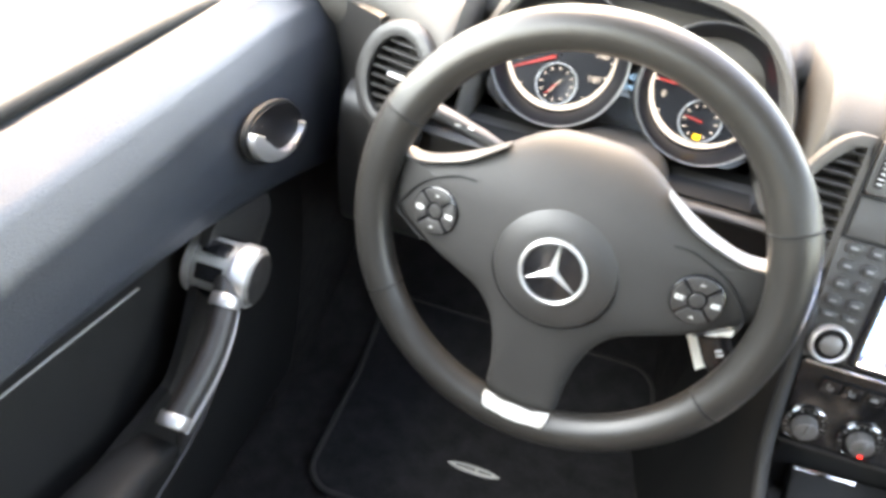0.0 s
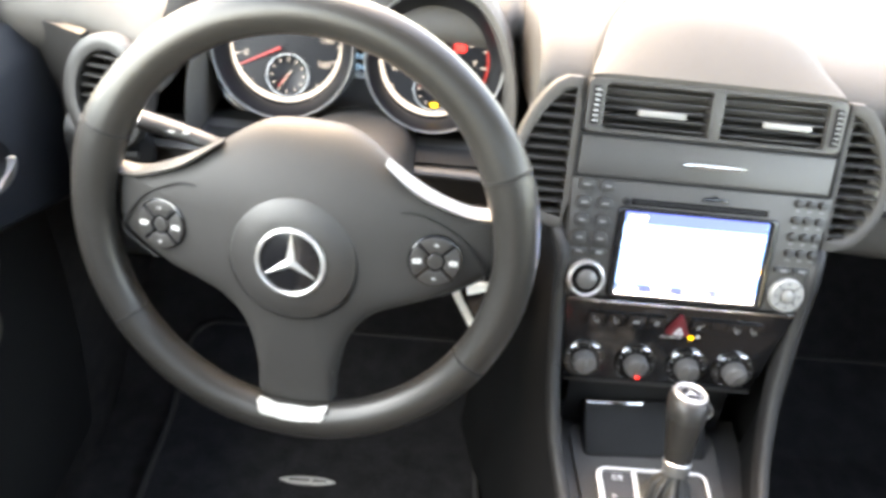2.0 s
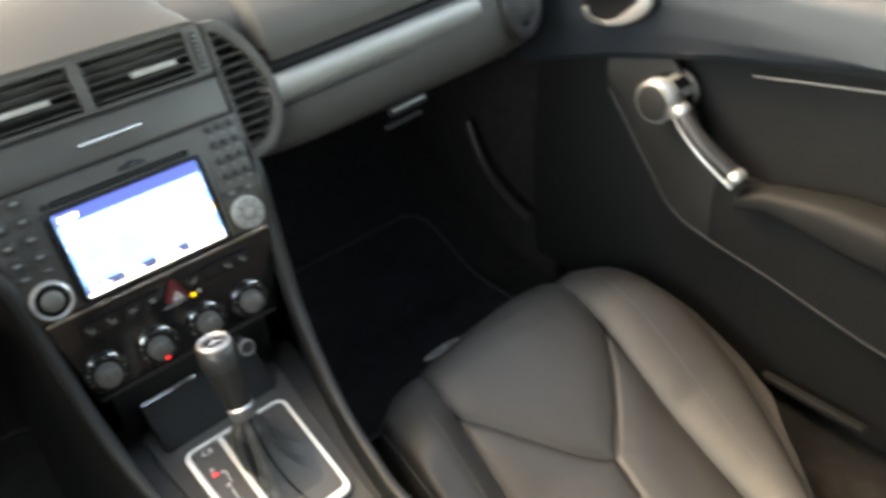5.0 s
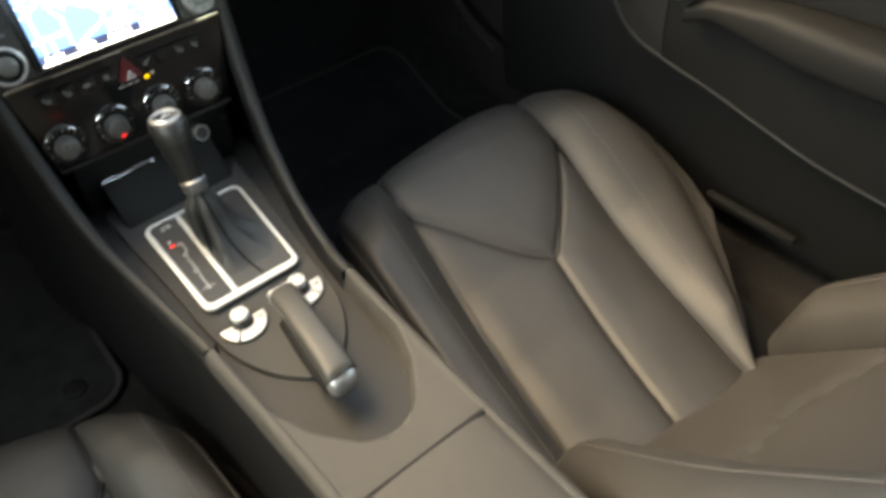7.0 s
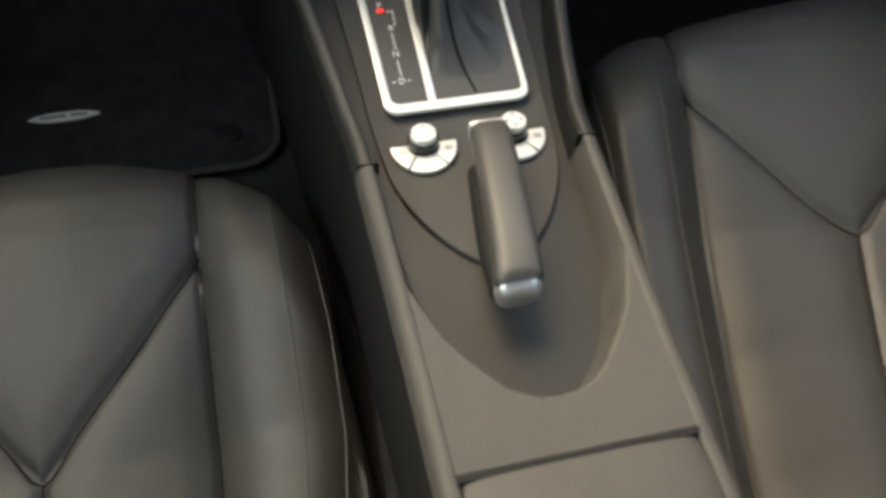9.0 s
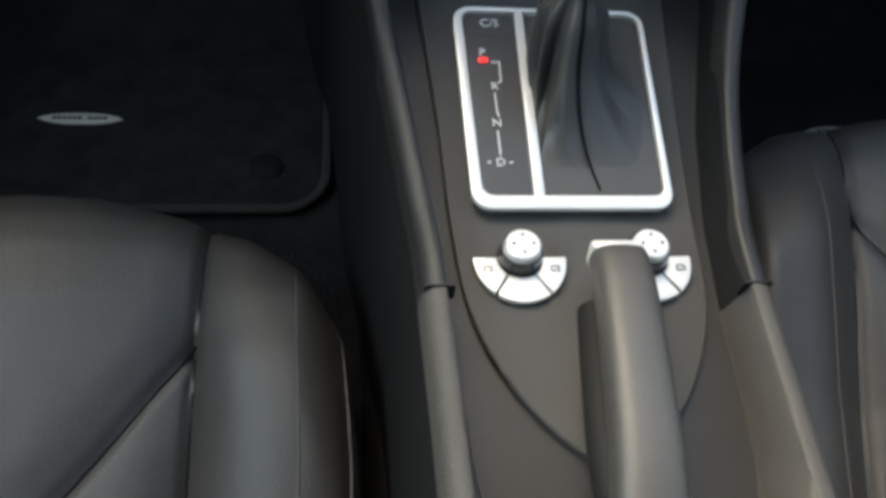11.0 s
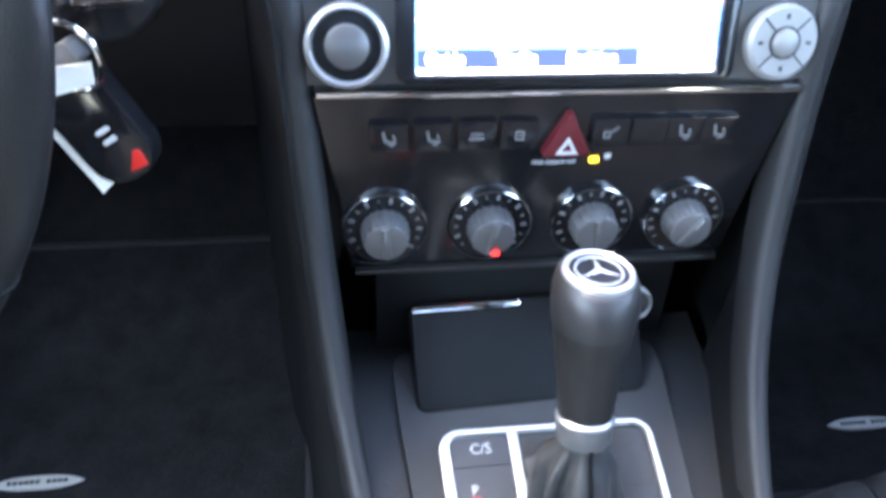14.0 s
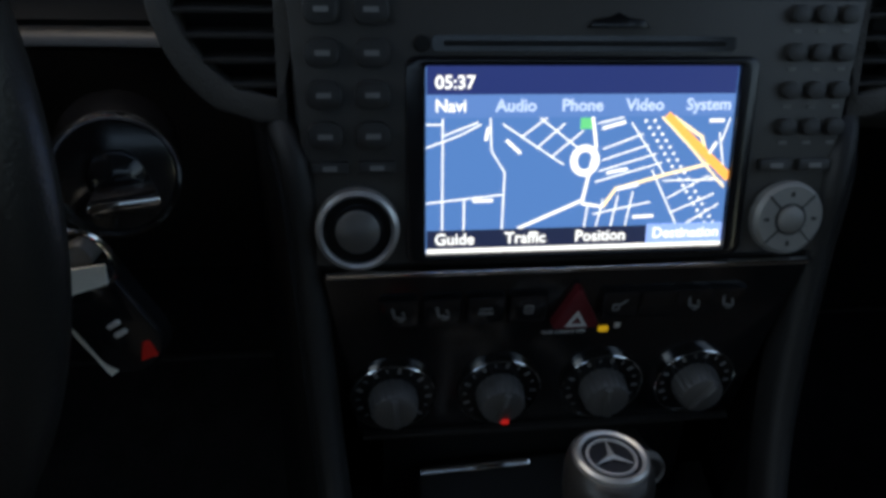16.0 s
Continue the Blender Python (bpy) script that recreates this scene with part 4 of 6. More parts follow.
def rim_ring(a, grow=0.0):
    c, s = math.cos(a), math.sin(a)
    thumb = 0.0025 * (math.exp(-((math.degrees(a) - 22) / 14) ** 2) + math.exp(-((math.degrees(a) - 158) / 14) ** 2))
    rr = 0.0172 + thumb + grow
    return [WHEEL @ Vector(((R + rr * math.cos(b)) * c, (R + rr * math.cos(b)) * s, 0.92 * rr * math.sin(b))) for b in np.linspace(0, 2 * math.pi, 18, endpoint=False)]


def rim_section(a0, a1, n, mat, name, label):
    bm = loft([rim_ring(radians(lerp(a0, a1, i / n))) for i in range(n + 1)])
    return part(name, bm, mat, wheel, label)


JOINTS = (24, 156, 212, 328)
rim_section(24, 156, 44, WHEEL_LEATHER, "rim_section", "leather upper rim")
rim_section(156.4, 211.6, 20, WHEEL_LEATHER, "rim_section", "leather side grip")
rim_section(212, 328, 46, WHEEL_LEATHER, "rim_section", "leather lower rim")
rim_section(-31.6, 23.6, 20, WHEEL_LEATHER, "rim_section", "leather side grip")
for a in JOINTS:
    bm = bmesh.new()
    rows = [[bm.verts.new(p) for p in rim_ring(radians(a + d), g)] for d, g in ((-0.35, 0.0), (-0.2, 0.0006), (0.2, 0.0006), (0.35, 0.0))]
    grid_faces(bm, rows, close_u=True)
    bmesh.ops.recalc_face_normals(bm, faces=bm.faces)
    part("rim_joint", bm, RUBBER, wheel)


# spoke body: a broad shield with arms to both sides and one down
def spoke_outline():
    half = [(0.0, 0.089), (0.030, 0.087), (0.053, 0.077), (0.0725, 0.0635), (0.092, 0.052), (0.112, 0.0425), (0.136, 0.034), (0.156, 0.033), (0.168, 0.034), (0.168, 0.010), (0.162, -0.010), (0.151, -0.021),
            (0.130, -0.033), (0.108, -0.043), (0.085, -0.052), (0.064, -0.062), (0.049, -0.078), (0.040, -0.100), (0.0345, -0.130), (0.031, -0.158), (0.0, -0.166)]
    pts = spline(half, 3)
    return [(p[0], p[1]) for p in pts] + [(-p[0], p[1]) for p in reversed(pts[1:-1])]


def pad_height(x, y):
    """How far the hub pad stands proud of the rim plane."""
    d = math.hypot(x * 0.9, y - 0.005)
    return 0.004 + 0.016 * math.exp(-(d / 0.082) ** 2.2) - 4.2 * max(0.0, y - 0.022) ** 2 - 0.010 * smooth01(0.10, 0.165, abs(x))


outline = spoke_outline()
bm = bmesh.new()
rings = []
for shrink, sink in ((1.0, 0.022), (1.0, 0.013), (0.985, 0.0095), (0.96, 0.0065), (0.92, 0.0040), (0.87, 0.0022), (0.80, 0.0010), (0.70, 0.0), (0.52, 0.0), (0.35, 0.0), (0.18, 0.0), (0.06, 0.0)):
    rings.append([bm.verts.new(WHEEL @ Vector((x * shrink, y * shrink, pad_height(x * shrink, y * shrink) + 0.002 - sink * smooth01(-0.02, 0.03, y) - min(sink, 0.016) * smooth01(0.03, -0.02, y)))) for x, y in outline])
grid_faces(bm, rings, close_u=True)
bm.faces.new(rings[-1])
bm.faces.new(list(reversed(rings[0])))
bmesh.ops.recalc_face_normals(bm, faces=bm.faces)
part("spoke_pad", bm, PAD_SKIN, wheel, "broad satin-black spoke shield", 50)
hub = part("airbag_cover", lathe([(0.0, 0.0385), (0.032, 0.0382), (0.043, 0.0365), (0.0505, 0.0335), (0.0525, 0.0300), (0.0525, 0.02)], 64, on_wheel(0, -0.014, -0.0140)), PLASTIC, wheel, "round airbag cover")
part("cover_groove", lathe([(0.0520, 0.0300), (0.0530, 0.0312), (0.0542, 0.0298), (0.0530, 0.024)], 64, on_wheel(0, -0.014, -0.0140)), RUBBER, hub)
em = on_wheel(0, -0.014, 0.0240)
part("emblem_plate", lathe([(0, 0.0015), (0.0255, 0.0015), (0.0290, 0.0005), (0.0290, -0.002)], 48, em), GLOSS, hub)
part("emblem_ring", lathe([(0.0248, 0.0012), (0.0252, 0.0032), (0.0264, 0.0038), (0.0280, 0.0030), (0.0285, 0.0010)], 56, em), SILVER, hub, "silver ring")


def star(r, w, h, m):
    """Three tapered ridged arms from one centre."""
    bm = bmesh.new()
    top = bm.verts.new((0, 0, h))
    out = []
    for i in range(3):
        a, b = radians(90 + 120 * i), radians(150 + 120 * i)
        out += [bm.verts.new((r * math.cos(a), r * math.sin(a), 0.0006)), bm.verts.new((w * math.cos(b), w * math.sin(b), 0.0006))]
    for i in range(6):
        bm.faces.new((out[i], out[(i + 1) % 6], top))
    bm.faces.new(list(reversed(out)))
    bmesh.ops.recalc_face_normals(bm, faces=bm.faces)
    bm.transform(m)
    return bm


part("emblem_star", star(0.0255, 0.0040, 0.0042, em @ pose(0, 0, 0.001)), SILVER, hub, "three-armed silver shape", 10)
# silver arms on the upper edge of the side spokes
for s in (-1, 1):
    low_e = spline([(s * 0.060, 0.0550), (s * 0.085, 0.0425), (s * 0.112, 0.0340), (s * 0.136, 0.0265), (s * 0.158, 0.0230)], 6)
    top_e = spline([(s * 0.0655, 0.0680), (s * 0.090, 0.0540), (s * 0.112, 0.0440), (s * 0.136, 0.0360), (s * 0.157, 0.0360)], 6)
    blade = []
    for i, (p, q) in enumerate(zip(low_e, top_e)):
        w = smooth01(-1.0, 9.0, i)
        p = q.lerp(p, 0.48 * w)
        zp, zq = pad_height(p[0], p[1]) + 0.0025, pad_height(q[0], q[1]) - 0.001
        mid = ((p[0] + q[0]) / 2, (p[1] + q[1]) / 2)
        zm = max(zp, zq) + 0.0022
        blade.append([WHEEL @ Vector(v) for v in ((p[0], p[1], zp), (mid[0], mid[1], zm), (q[0], q[1], zq), (q[0], q[1] + 0.002, zq - 0.010), (p[0], p[1], zp - 0.010))])
    part("silver_arm", loft(blade), ARM_PAINT, wheel, "satin silver spoke arm", 60)
    # button pods
    c = (s * 0.111, -0.0026)
    seam = spline([(s * 0.082, 0.034), (s * 0.100, 0.033), (s * 0.128, 0.018), (s * 0.146, -0.004), (s * 0.150, -0.016), (s * 0.138, -0.024), (s * 0.118, -0.034)], 5)
    part("pod_seam", tube([WHEEL @ Vector((p[0], p[1], pad_height(p[0], p[1]) + 0.0022)) for p in seam], 0.0009, 6), RUBBER, wheel)
    pm = on_wheel(c[0], c[1], pad_height(*c) + 0.0015) @ pose(0, 0, 0, 0, s * 8, 0)
    pod = part("button_pod", lathe([(0, 0.003), (0.0195, 0.003), (0.0212, 0.0022), (0.0218, 0.0)], 48, pm), GLOSS, wheel, "round black button pod")
    for i in range(4):
        a0 = 90 * i
        sec = [(0.0082 * math.cos(radians(a)), 0.0082 * math.sin(radians(a))) for a in range(a0 - 36, a0 + 37, 8)] + [(0.0198 * math.cos(radians(a)), 0.0198 * math.sin(radians(a))) for a in range(a0 + 40, a0 - 41, -8)]
        b = part("button", prism(sec, 0.0026, 0.0009, pm @ pose(0, 0, 0.0022)), PLASTIC, pod)
        sym = {0: (0.0062, 0.0036), 90: (0.0030, 0.0012), 180: (0.0062, 0.0036), 270: (0.0030, 0.0012)}[a0]
        part("symbol", ring_prism(rrect(*sym, 0.0005, 2), rrect(sym[0] * 0.6, sym[1] * 0.45, 0.0002, 2), 0.0003, pm @ pose(0.0142 * math.cos(radians(a0)), 0.0142 * math.sin(radians(a0)), 0.0048)), PRINT, b)
    part("button_centre", lathe([(0, 0.0042), (0.0052, 0.004), (0.0062, 0.003), (0.0062, 0.002)], 24, pm), PLASTIC, pod)
# lower spoke with silver badge
low = [(-0.036, -0.072), (0.036, -0.072), (0.0340, -0.10), (0.0320, -0.130), (0.0290, -0.156), (-0.0290, -0.156), (-0.0320, -0.130), (-0.0340, -0.10)]
part("lower_spoke", prism(low, 0.004, 0.0015, on_wheel(0, 0, 0.0075) @ pose(0, 0, 0, 4, 0, 0)), WHEEL_LEATHER, wheel, "leather-grained lower spoke")
bd = [(-0.0305, -0.1535), (-0.014, -0.1570), (0.014, -0.1570), (0.0305, -0.1535), (0.0290, -0.168), (0.025, -0.172), (0.009, -0.1745), (-0.009, -0.1745), (-0.025, -0.172), (-0.0290, -0.168)]
badge_l = part("silver_badge", prism(bd, 0.010, 0.003, on_wheel(0, 0, 0.0045)), SILVER_PAINT, wheel, "satin silver badge plate")
part("badge_mark", box(0.020, 0.0035, 0.0004, 0, on_wheel(0, -0.1655, 0.0146)), PRINT, badge_l)
# steering column behind the wheel
col = thing("steering_column", "black plastic steering column shroud with stalks", "steering column", at=(-0.3685, 0.25, 0.55))
rings = []
for k, (d, w, h) in enumerate(((0.018, 0.050, 0.050), (0.03, 0.062, 0.058), (0.10, 0.066, 0.060), (0.20, 0.062, 0.062), (0.30, 0.06, 0.06))):
    rings.append([WHEEL @ Vector((w * math.copysign(abs(math.cos(a)) ** 0.7, math.cos(a)), -0.005 + h * math.copysign(abs(math.sin(a)) ** 0.7, math.sin(a)), -d)) for a in np.linspace(0, 2 * math.pi, 36, endpoint=False)])
part("shroud", loft(rings), PLASTIC, col, "two-piece dark plastic shroud")


def stalk(pts, rads, label):
    return part("stalk", tube(spline(pts, 6), rads, 14, 0.75), PLASTIC, col, label)


n = 6 * 3 + 1
sp = [WHEEL @ Vector(p) for p in ((-0.055, 0.035, -0.055), (-0.090, 0.050, -0.052), (-0.125, 0.060, -0.048), (-0.152, 0.066, -0.045))]
st = stalk(sp, [lerp(0.007, 0.0105, i / (n - 1)) for i in range(n)], "black indicator stalk")
part("stalk_tip", tube([sp[3], sp[3] + (sp[3] - sp[2]) * 0.35], [0.0105, 0.008], 14, 0.75), CHROME, st, "bright stalk tip")
part("symbol", merge(*[box(0.005, 0.002, 0.0004, 0, Matrix.Translation(sp[2] + Vector((0.012 - 0.012 * i, -0.009, 0.003))) @ pose(0, 0, 0, 80, 0, 0)) for i in range(2)]), PRINT, st)
sp2 = [WHEEL @ Vector(p) for p in ((-0.055, -0.015, -0.055), (-0.085, -0.018, -0.055), (-0.115, -0.020, -0.055), (-0.135, -0.020, -0.055))]
stalk(sp2, [lerp(0.006, 0.010, i / (n - 1)) for i in range(n)], "short black cruise stalk")
# light switch left of the wheel
lsw = part("light_switch", lathe([(0, 0.012), (0.014, 0.012), (0.020, 0.010), (0.028, 0.006), (0.030, 0.0)], 40, frame_m((-0.565, 0.292, 0.592), (1, 0, 0), (0, 0.25, 1))), RUBBER, dash, "round rotary light switch")
part("switch_grip", box(0.034, 0.008, 0.010, 0.003, frame_m((-0.565, 0.282, 0.592), (1, 0, 0), (0, 0.25, 1))), PLASTIC, lsw)

# ---- centre console ----
con = thing("centre_console", "dark grey centre console with silver selector frame and armrest", "centre console", at=(0, -0.1, 0.06))
# rail line on one side: y, half width, height of its crest
RY = [-0.62, -0.28, -0.058, 0.0, 0.06, 0.10, 0.135, 0.165, 0.185, 0.200, 0.212, 0.234, 0.268, 0.315]
RX = [0.070, 0.073, 0.080, 0.086, 0.095, 0.103, 0.110, 0.116, 0.120, 0.123, 0.126, 0.1330, 0.1400, 0.1480]
RZ = [0.348, 0.346, 0.345, 0.347, 0.358, 0.374, 0.400, 0.440, 0.485, 0.530, 0.572, 0.590, 0.596, 0.596]


RAILS = sorted(spline([(x, y, z) for x, y, z in zip(RX, RY, RZ)], 6), key=lambda p: p.y)
for s in (-1, 1):
    for first, last, mt, words_ in ((-1.0, -0.0575, DASH, "rounded grained rear rail"), (-0.0585, 1.0, RECESS, "slim dark front rail")):
        bm = bmesh.new()
        rows = []
        for i, p in enumerate(RAILS):
            if not first <= p.y <= last:
                continue
            q0, q1 = RAILS[max(i - 1, 0)], RAILS[min(i + 1, len(RAILS) - 1)]
            d = (q1 - q0).normalized()
            up = Vector((0, -d.z, d.y))
            front = smooth01(0.03, 0.17, p.y)
            ring = []
            for a, b in ((lerp(-0.004, -0.007, front), -0.020), (lerp(-0.004, -0.007, front), lerp(-0.001, -0.006, front)), (lerp(-0.003, -0.004, front), lerp(0.0, -0.0015, front)), (0.0, 0.0), (0.003, -0.0006), (0.006, -0.003), (0.0075, -0.007), (0.009, -0.020)):
                ring.append(bm.verts.new(Vector((s * (p.x + a), p.y, p.z)) + up * b))
            rows.append(ring)
        grid_faces(bm, rows, close_u=True)
        bm.faces.new(rows[0])
        bm.faces.new(list(reversed(rows[-1])))
        bmesh.ops.recalc_face_normals(bm, faces=bm.faces)
        part("side_rail", bm, mt, con, words_, 50)
    # flank down to the tunnel
    def flank(u, v, s=s):
        p = RAILS[round(u * (len(RAILS) - 1))]
        return (s * (p.x + 0.001 + 0.014 * v), p.y + (0.10 * v * smooth01(0.1, 0.21, p.y)), lerp(p.z - 0.012, 0.10, v))
    part("flank", sheet(flank, len(RAILS) - 1, 6, 0.006), RUBBER, con, "matt black console side")
    part("rail_joint", box(0.0150, 0.0012, 0.012, 0, pose(s * 0.0795, -0.058, 0.3398)), RUBBER, con)


def deck_z(y):
    return 0.3198 + 0.167 * y if y > 0 else 0.3198 + 0.02 * y


def inset(grow=0.0, n=18):
    """Outline of the inlaid plate, widest at the front, rounded to a point at the rear."""
    half = spline([(0.0, -0.142), (0.022, -0.128), (0.045, -0.100), (0.062, -0.060), (0.068, -0.01), (0.072, 0.06), (0.077, 0.12), (0.080, 0.160), (0.079, 0.188), (0.060, 0.194), (0.0, 0.195)], 4)
    pts = [(p[0] + grow * (1 if p[0] > 0.001 else 0), p[1] + grow * (-1 if p[1] < -0.1 else (1 if p[1] > 0.185 else 0))) for p in half]
    return pts + [(-x, y) for x, y in reversed(pts[1:-1])]


def deck_plate(outline, lift, thick):
    bm = bmesh.new()
    n = len(outline)
    rows = []
    for sh, dz in ((1.0, -thick), (1.0, -0.001), (0.99, 0.0), (0.75, 0.0), (0.5, 0.0), (0.25, 0.0), (0.04, 0.0)):
        rows.append([bm.verts.new((x * sh, 0.01 + (y - 0.01) * sh, deck_z(0.01 + (y - 0.01) * sh) + lift + dz)) for x, y in outline])
    grid_faces(bm, rows, close_u=True)
    bm.faces.new(rows[-1])
    bm.faces.new(list(reversed(rows[0])))
    bmesh.ops.recalc_face_normals(bm, faces=bm.faces)
    return bm


REC_Y = [-0.246, -0.238, -0.213, -0.196, -0.165, -0.14, -0.11, -0.06, 0.0, 0.06, 0.12, 0.17]
REC_W = [0.0, 0.018, 0.038, 0.049, 0.059, 0.065, 0.068, 0.070, 0.076, 0.084, 0.098, 0.110]


def recess_w(y):
    """Half width of the sunken middle of the console."""
    return interp(y, REC_Y, REC_W)


def rail_xz(y):
    return interp(y, RY, RX), interp(y, RY, RZ)


part("recess_floor", sheet(lambda u, v: (lerp(-1, 1, u) * (recess_w(lerp(-0.246, 0.215, v)) + 0.002), lerp(-0.246, 0.215, v), deck_z(lerp(-0.246, 0.215, v)) - 0.003), 12, 50, 0.006), RECESS, con, "dark oval recess round the brake lever")


def shoulder(u, v, s, ya, yb):
    y = lerp(ya, yb, v)
    x0, (x1, z1) = recess_w(y), rail_xz(y)
    x1 -= 0.002
    x = lerp(x0, x1, u)
    zi = deck_z(y) - 0.004
    wide = lerp(0.010, 0.014, smooth01(-0.20, -0.12, y))
    wide = min(wide, max(0.004, x1 - x0))
    t = max(smooth01(0.0, wide, x - x0), smooth01(-0.232, -0.247, y))
    fwd = smooth01(0.0, 0.12, y)
    return (s * x, y + 0.007 * fwd * t, lerp(zi, z1 - lerp(0.0006, 0.003, fwd), t))


for s in (-1, 1):
    part("shoulder", sheet(lambda u, v, s=s: shoulder(u, v, s, -0.279, -0.058), 26, 40, 0.004), DASH, con, "grained shoulder of the console", 60)
    part("inner_side", sheet(lambda u, v, s=s: shoulder(u, v, s, -0.0575, 0.182), 26, 40, 0.004), RUBBER, con, "matt black inner side of the console", 60)
part("inlay", deck_plate(inset(), 0.0022, 0.008), INLAY, con, "anthracite inlay plate")

# selector frame
SLOPE = math.degrees(math.atan(0.167))
GATE = frame_m((0, 0.0, 0.3245), (1, 0, 0), (0, math.cos(radians(SLOPE)), math.sin(radians(SLOPE))))


def on_gate(x, y, n=0.0, rz=0.0):
    return GATE @ pose(x, y, n, 0, 0, rz)


def quad_round(x0b, x1b, x0t, x1t, y0, y1, r):
    pts = []
    for sx, sy, a0 in ((1, 1, 0), (-1, 1, 90), (-1, -1, 180), (1, -1, 270)):
        cx = (x1t if sy > 0 else x1b) if sx > 0 else (x0t if sy > 0 else x0b)
        cy = y1 if sy > 0 else y0
        for k in range(7):
            a = radians(a0 + 15 * k)
            pts.append((cx - sx * r + r * math.cos(a), cy - sy * r + r * math.sin(a)))
    return pts


gate_o = quad_round(-0.0565, 0.0565, -0.0595, 0.0595, 0.0, 0.1400, 0.011)
gate_i = quad_round(-0.0505, 0.0527, -0.0540, 0.0563, 0.0085, 0.1368, 0.007)
gf = part("selector_frame", ring_prism(gate_o, gate_i, 0.0034, on_gate(0, 0, 0.0025), 0.0011), SILVER_PAINT, con, "satin silver selector frame")
part("frame_bar", prism([(-0.0222, 0.006), (-0.0160, 0.006), (-0.0160, 0.137), (-0.0215, 0.137)], 0.0034, 0.0011, on_gate(0, 0, 0.0022)), SILVER_PAINT, gf)
ip = part("selector_display", prism([(-0.0515, 0.0075), (-0.0190, 0.0075), (-0.0190, 0.136), (-0.0550, 0.136)], 0.0030, 0, on_gate(0, 0, 0.0010)), PLASTIC, con, "dark gear position display")
part("display_divider", box(0.033, 0.0012, 0.0004, 0, on_gate(-0.0365, 0.1195, 0.0041)), PRINT_DARK, ip)
part("letter", words("C/S", 0.0082, on_gate(-0.0372, 0.1285, 0.0042)), PRINT, ip)
part("position_lamp", prism(rrect(0.0058, 0.0034, 0.0010), 0.0008, 0, on_gate(-0.0432, 0.1003, 0.0041)), RED_LAMP, ip, "lit red lamp at the park position")
for ch, x, y in (("P", -0.0432, 0.0985), ("R", -0.0378, 0.0740), ("N", -0.0385, 0.0485), ("D", -0.0385, 0.0225)):
    part("letter", words(ch, 0.0075, on_gate(x, y + 0.0075, 0.0042)), PRINT, ip)
for x0, y0, x1, y1 in ((-0.0385, 0.0915, -0.0335, 0.0915), (-0.0335, 0.0918, -0.0338, 0.0775), (-0.0338, 0.0775, -0.0355, 0.0765), (-0.0380, 0.0690, -0.0378, 0.0560), (-0.0378, 0.0560, -0.0372, 0.0530), (-0.0385, 0.0430, -0.0383, 0.0275), (-0.0455, 0.0225, -0.0440, 0.0225), (-0.0335, 0.0225, -0.0320, 0.0225)):
    d = Vector((x1 - x0, y1 - y0))
    part("path_line", box(d.length + 0.0006, 0.0009, 0.0004, 0, on_gate((x0 + x1) / 2, (y0 + y1) / 2 + 0.0075, 0.0042, math.degrees(math.atan2(d.y, d.x)))), PRINT, ip)

# seat heating and memory clusters behind the frame
for s in (-1, 1):
    cx = s * 0.034
    m = pose(cx, -0.0286, deck_z(-0.0286) + 0.0037, 1.1, 0, 0)
    cl = part("seat_switch", lathe([(0.0, 0.0), (0.0118, 0.0), (0.0122, 0.002), (0.0108, 0.010), (0.0, 0.010)], 40, m), GLOSS, con, "round seat adjuster on a silver fan of keys")
    part("cap", lathe([(0.0, 0.0150), (0.0080, 0.0148), (0.0092, 0.0138), (0.0096, 0.0100), (0.0098, 0.0085)], 44, m), SILVER_PAINT, cl, "silver cap with four arrows")
    part("arrow", merge(*[prism([(-0.0014, 0), (0.0014, 0), (0, 0.0020)], 0.0003, 0, m @ pose(0, 0, 0.0151, 0, 0, 90 * i) @ pose(0, 0.0045, 0)) for i in range(4)]), PRINT_DARK, cl)
    for a0, a1 in ((178, 232), (236, 304), (308, 362)):
        sec = [(0.0120 * math.cos(radians(a)), 0.0120 * math.sin(radians(a))) for a in np.linspace(a0, a1, 9)] + [(0.0245 * math.cos(radians(a)), 0.0262 * math.sin(radians(a))) for a in np.linspace(a1, a0, 12)]
        k = part("key", prism(sec, 0.0028, 0.0007, m @ pose(0, -0.001, 0.0)), SILVER_PAINT, cl, "silver fan-shaped key")
        am = radians((a0 + a1) / 2)
        if abs((a0 + a1) / 2 - 270) > 20:
            part("symbol", ring_prism(rrect(0.0050, 0.0036, 0.0006, 2), rrect(0.0034, 0.0020, 0.0003, 2), 0.0003, m @ pose(0.0195 * math.cos(am), 0.0180 * math.sin(am), 0.0028)), PRINT_DARK, k)
part("lock_key", prism(rrect(0.0130, 0.0090, 0.002), 0.004, 0.001, on_gate(0.0120, -0.0235, 0.0028)), SILVER_PAINT, con, "small silver centre key")

# armrest lid
arm_rows = []
for i in range(13):
    t = i / 12
    y = lerp(-0.284, -0.64, t)
    rnd = 0.010 * max(0.0, 1 - t / 0.03) ** 0.5
    w = lerp(0.0735, 0.0700, t)
    pts = spline([(-w, 0.300), (-w, 0.335), (-w + 0.008, 0.3475), (-0.5 * w, 0.3525 + 0.004 * t), (0, 0.3535 + 0.004 * t), (0.5 * w, 0.3525 + 0.004 * t), (w - 0.008, 0.3475), (w, 0.335), (w, 0.300)], 3)
    arm_rows.append([(p[0], y, p[1] - (0.004 if i == 0 else 0)) for p in pts])
arm = thing("armrest", "grained grey armrest lid on the centre console", "armrest", at=(0, -0.45, 0.30))
part("lid", loft(arm_rows), DASH, arm, "soft grained lid", 50)
part("base", box(0.150, 0.36, 0.22, 0.006, pose(0, -0.465, 0.20)), RUBBER, arm)
